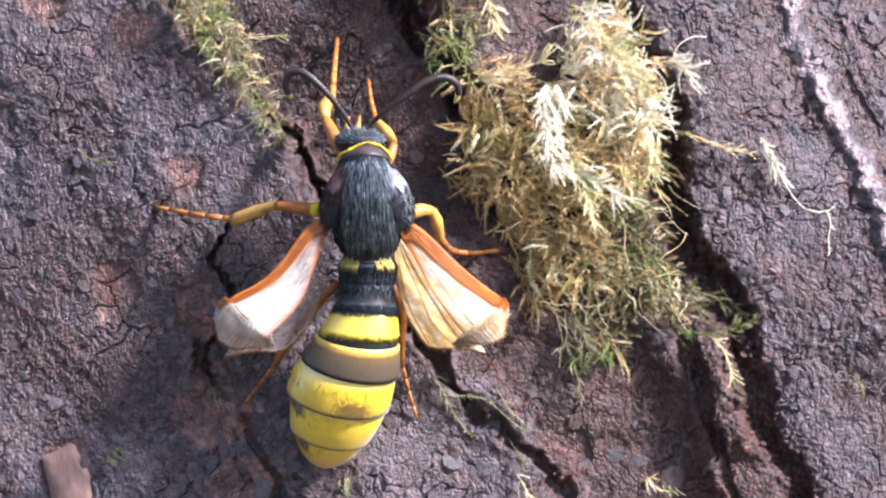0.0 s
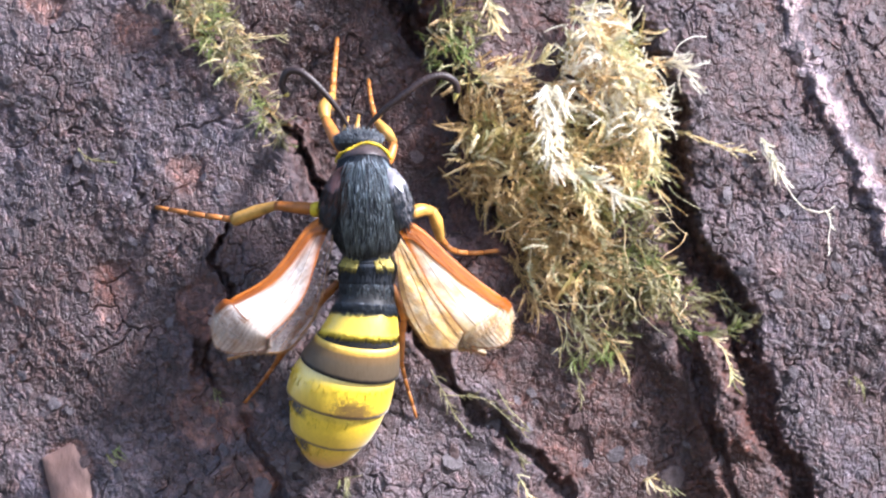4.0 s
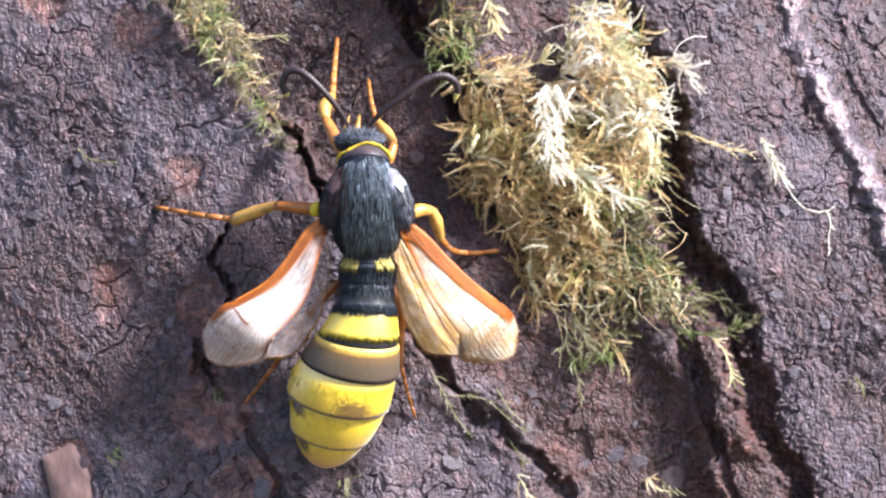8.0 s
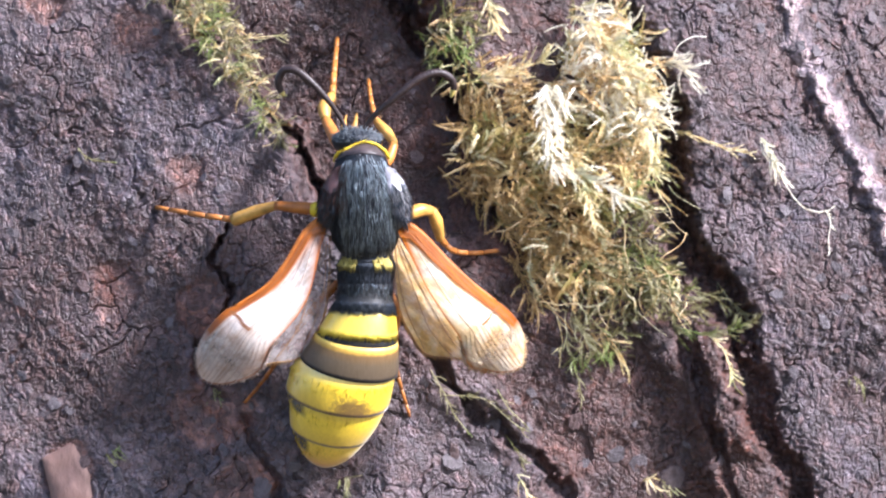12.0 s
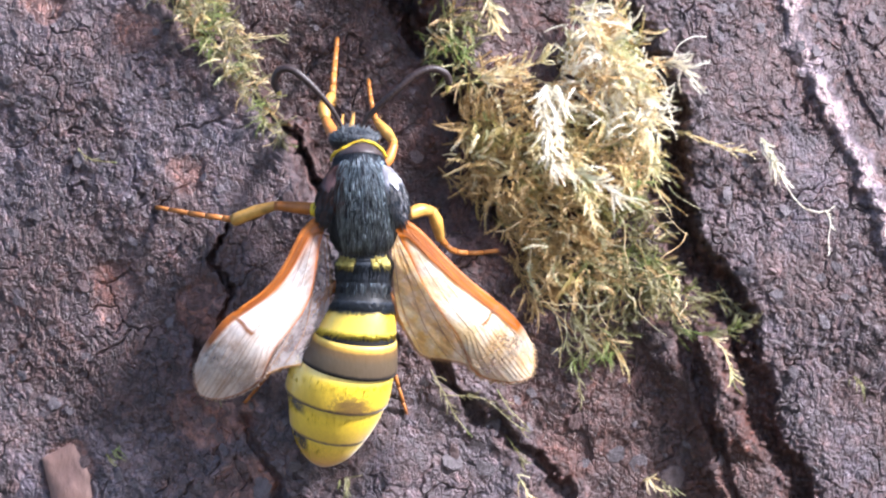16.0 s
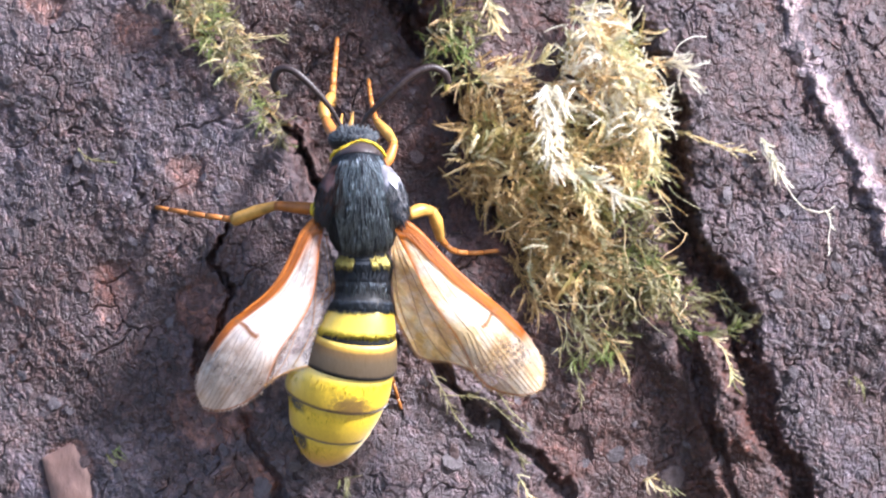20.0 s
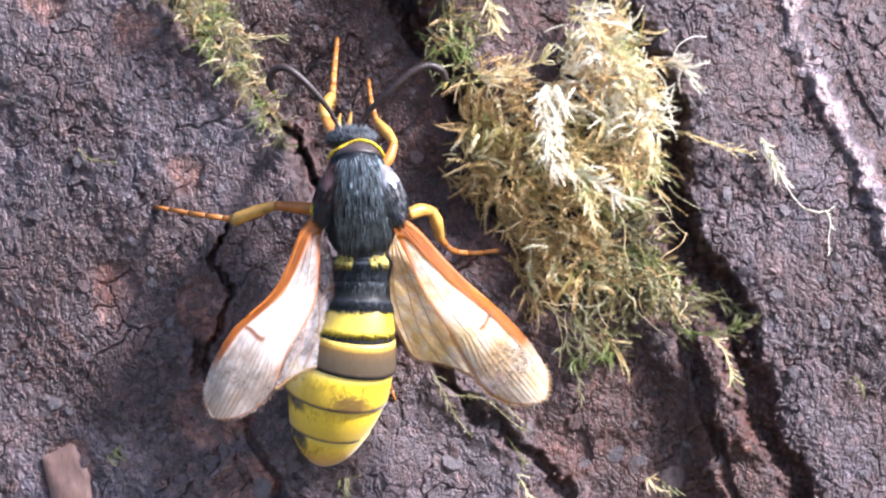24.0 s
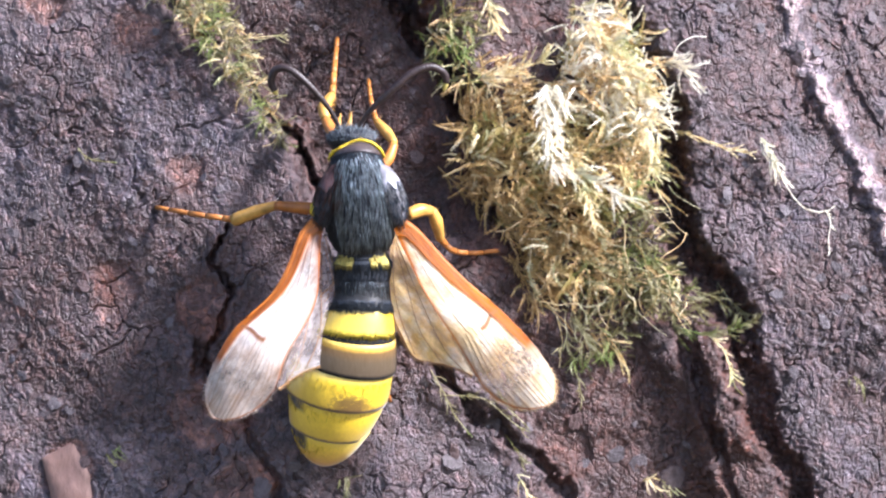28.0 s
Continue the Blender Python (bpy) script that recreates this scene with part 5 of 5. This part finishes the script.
for (px, py, kind, ang) in ((200, 800, "olive", 40), (1150, 850, "pale", 70), (620, 850, "olive", 75), (380, 700, "olive", 60),
                            (1515, 670, "olive", 80), (1180, 860, "olive", 50)):
    bit = moss_thing("moss_sprig", px, py, "tiny moss shoots stuck in a bark crack", "stray moss shoots")
    grow(bit, [(shoot_pose(px + mr.gauss(0, 8), py + mr.gauss(0, 6), ground_h(px, py) + 0.15, ang + mr.gauss(0, 35), mr.uniform(0, 20), mr.uniform(0.2, 0.4)), kind, mr.randrange(8))
               for _ in range(7)])

# ---- loose flakes of bark: parts of the trunk ----
FLAKES = []
for k in range(14):
    r = random.Random(300 + k)
    sh = Shape()
    corners = r.randrange(6, 9)
    bends = sorted((i + r.uniform(-0.32, 0.32)) * 2 * math.pi / corners for i in range(corners))
    poly = [Vector((math.cos(a_), math.sin(a_) * 1.2, 0)) * r.uniform(0.72, 1.15) for a_ in bends]
    # two short runs to each side, so that the outline is ragged
    rimv = []
    for p, q in zip(poly, poly[1:] + poly[:1]):
        rimv += [p, p.lerp(q, r.uniform(0.35, 0.65)) * r.uniform(0.93, 1.06)]
    n = len(rimv)
    curl = [r.uniform(-0.05, 0.09) for _ in range(3)]
    v = []
    for size_, z_ in ((1.0, -0.12), (0.98, 0.0), (0.55, 0.015)):
        v += [p * size_ + Vector((0, 0, z_ + (curl[0] * p.x + curl[1] * p.y + curl[2] * p.x * p.y) * size_ + r.uniform(-0.012, 0.012))) for p in rimv]
    v.append(Vector((0, 0, 0.012)))
    f = [(a * n + i, a * n + (i + 1) % n, (a + 1) * n + (i + 1) % n, (a + 1) * n + i) for a in (0, 1) for i in range(n)]
    f += [(2 * n + i, 2 * n + (i + 1) % n, 3 * n) for i in range(n)]
    sh.add([p * UNIT for p in v], f)
    FLAKES.append(sh.data("flake", FLAKE, smooth=False))


def flakes(spots):
    """Thin loose scales of bark laid along its slope: across, down, half sizes, turn."""
    q = np.array([t_[:2] for t_ in spots])

    def height(dx, dy):
        x = (q[:, 0] + dx - 784) * 0.04
        return relief(q[:, 0] + dx, q[:, 1] + dy)[0] + np.sqrt(TRUNK_R ** 2 - x * x) - TRUNK_R

    reach = 11.0
    level = height(0, 0)
    slope_x = (height(reach, 0) - height(-reach, 0)) / (2 * reach * 0.04)
    slope_y = (height(0, reach) - height(0, -reach)) / (2 * reach * 0.04)
    for i, (px, py, rx, ry, turn) in enumerate(spots):
        if abs(slope_x[i]) + abs(slope_y[i]) > 0.9:
            continue
        z = Vector((-slope_x[i], -1, slope_y[i])).normalized()
        a = radians(turn)
        x = Vector((math.cos(a), 0, -math.sin(a)))
        x = (x - z * x.dot(z)).normalized()
        m = Matrix((x, z.cross(x), z)).transposed().to_4x4()
        ob = new("bark_flake", FLAKES[mr.randrange(14)])
        ob.parent = trunk
        ob.matrix_basis = (Matrix.Translation((0, 0, -EYE_Z)) @ Matrix.Translation(W(px, py, level[i] + 0.06)) @ m @ pose(0, 0, 0, mr.gauss(0, 5), mr.gauss(0, 5), 0)
                           @ Matrix.Diagonal((rx, ry / 1.2, 0.5 * (rx + ry), 1)))


spots = [(872, 752, 16, 22, 0), (893, 795, 17, 20, 20), (845, 790, 18, 22, 40), (930, 815, 14, 18, 10), (860, 830, 18, 20, 0), (800, 815, 22, 24, 15),
         (1090, 805, 18, 16, 10), (1130, 820, 16, 20, 30), (1020, 745, 14, 18, 10), (465, 860, 16, 28, 10), (1190, 845, 22, 26, 0)]
while len(spots) < 290:
    px, py = mr.uniform(-20, 1590), mr.uniform(-20, 900)
    r = mr.uniform(5, 11)
    if not (740 < px < 1230 and py < 620):
        spots.append((px, py, r, r * mr.uniform(1.0, 1.6), -33 + mr.gauss(0, 30)))
flakes(spots)
# the pale one that has sprung loose at its lower edge
lone = Shape()
pts = [(74, 811), (100, 797), (127, 785), (136, 796), (150, 818), (163, 838), (168, 870), (172, 905), (130, 912), (96, 900), (88, 868), (80, 836)]
c = curve(pts + pts[:1], 44)
mid_ = (122, 852)
for k, (size_, up_) in enumerate(((1.0, 0.0), (0.99, 0.28), (0.6, 0.40), (0.2, 0.42))):
    lone.v += [tuple(W(mid_[0] + (x - mid_[0]) * size_, mid_[1] + (y - mid_[1]) * size_, ground_h(*mid_) + up_ + 0.004 * (y - 850) * (k > 0)) - Vector((0, 0, EYE_Z))) for x, y in c[:-1]]
ring_n = 43
lone.f = [(k * ring_n + i, k * ring_n + (i + 1) % ring_n, (k + 1) * ring_n + (i + 1) % ring_n, (k + 1) * ring_n + i) for k in range(3) for i in range(ring_n)] + [tuple(range(3 * ring_n, 4 * ring_n))]
lone.m = [0] * len(lone.f)
part("bark_flake", lone, TAN, trunk, "smooth tan loose flake")


# ---- what moves ----
def motions():
    # how far the body has edged up and turned: seconds, share
    edge = [(0, 0.0), (1, 0.06), (3, 0.12), (5, 0.08), (8.5, 0.04), (10, 0.15), (11.5, 0.33), (14, 0.5), (16, 0.72), (18, 0.76), (21, 0.88), (23.5, 1.0), (25, 1.06), (26.5, 0.98), (28, 1.0)]

    def root_pose(t):
        s = np.interp(t, [e[0] for e in edge], [e[1] for e in edge])
        return Matrix.Translation(MOTH0 + Vector((-9.5 * s, 0, 5.0 * s)) * UNIT) @ pose(0, 0, 0, 0, -1.2 * s, 0)

    times = [e[0] for e in edge]
    walk(moth, [(t, root_pose(t)) for t in times])
    stay = {t: root_pose(t).inverted() @ root_pose(0) for t in times}
    for ob in legs[:5]:
        walk(ob, [(t, stay[t]) for t in times])
    drag = [(0, 0, 0), (7.5, -2, 0), (11, -10, 2), (15, -17, 4), (17, -18, 10), (20, -27, 14), (23.5, -37, 28), (26, -41, 27), (28, -46, 27)]
    walk(legs[5], [(t, root_pose(t).inverted() @ Matrix.Translation(Vector((x, 0, z)) * UNIT) @ root_pose(0)) for t, x, z in drag])
    # the hind rings draw in under the ones before them
    for k, far in ((3, 2.5), (4, 7.0), (5, 10.0)):
        _, t_, _, _, _, _ = body_frame((0, 0, 0, 620, 670, 730)[k])
        walk(abdomen[k], [(t, Matrix.Translation(-t_ * far * q * UNIT)) for t, q in ((0, 0), (9, 0.1), (12, 0.4), (17, 0.7), (21, 0.85), (25, 1), (28, 1))])
    # antennae swing up a little
    walk(ant_left, [(t, Matrix.Translation(ANT_L0 + Vector((-9 * k, 0, 4 * k)) * UNIT) @ pose(0, 0, 0, 0, 0, 0)) for t, k in
                    ((0, 0), (2.5, 0.55), (3.5, 0.45), (9, 0.5), (11, 0.7), (16, 0.85), (21, 0.9), (25, 1.25), (28, 1.0))])
    walk(ant_right, [(t, Matrix.Translation(ANT_R0) @ pose(0, 0, 0, 0, -a, 0)) for t, a in
                     ((0, 0), (2.5, 1.5), (3.5, 1.0), (9, 1.2), (11, 1.8), (16, 4.2), (21, 4.8), (25, 5.6), (28, 4.6))])
    # wings: seconds, angle, roll, dip; then the outer pieces' bends and sideways turn
    right = [(0, 41.5, -8, 0), (3.5, 41, -8, 0), (8, 43.5, -9, 0), (11, 43.8, -10, 0), (15, 44, -10, 0), (18, 44.8, -10, 0), (21, 45, -11, 0), (25, 46.5, -11, 0), (28, 46, -11, 0)]
    left = [(0, 43, 0, -12), (3.5, 43.5, 0, -12), (8, 45, 0, -13), (11, 47, 0, -14), (15, 50, 0, -15), (18, 52, 0, -16), (21, 54, 0, -17), (25, 57, 0, -18), (28, 57, 0, -18)]
    walk(fore_right, [(t, wing_pose(712, 408, 8.6, a, 1, r, d)) for t, a, r, d in right])
    walk(fore_left, [(t, wing_pose(580, 402, 8.4, a, -1, r, d)) for t, a, r, d in left])
    droop = ((0, 33), (3.5, 31), (8, 25), (11, 20), (15, 12), (18, 8), (21, 5), (25, 1), (28, 0))
    walk(hind_right, [(t, wing_pose(712, 412, 8.0, a - q * 0.16, 1, r, d + q * 0.7)) for (t, a, r, d), (_, q) in zip(right, droop)])
    walk(hind_left, [(t, wing_pose(582, 410, 7.9, a - q * 0.3, -1, r, d + q * 0.45)) for (t, a, r, d), (_, q) in zip(left, droop)])
    # outer strips: seconds, curl in degrees, evenness, reach
    curl_r = [(0, 34, 0.5, 0.12), (3.5, 34, 0.5, 0.20), (8, 34, 0.6, 0.36), (11, 32, 0.6, 0.50), (15, 30, 0.7, 0.67), (18, 26, 0.8, 0.81), (21, 21, 0.9, 0.90), (25, 12, 1, 0.98), (28, 6, 1, 1.02)]
    curl_l = [(0, 58, 0.4, 0.32), (3.5, 59, 0.4, 0.40), (8, 60, 0.5, 0.60), (11, 58, 0.6, 0.75), (15, 54, 0.7, 0.88), (18, 50, 0.8, 0.93), (21, 46, 0.9, 0.95), (25, 42, 1, 0.95), (28, 42, 1, 0.95)]
    for strips, rows, flip in ((tips_right, curl_r, 1), (tips_left, curl_l, -1)):
        for i, ob in enumerate(strips):
            walk(ob, [(t, strip_poses(c, e, y, flip)[i]) for t, c, e, y in rows])


motions()
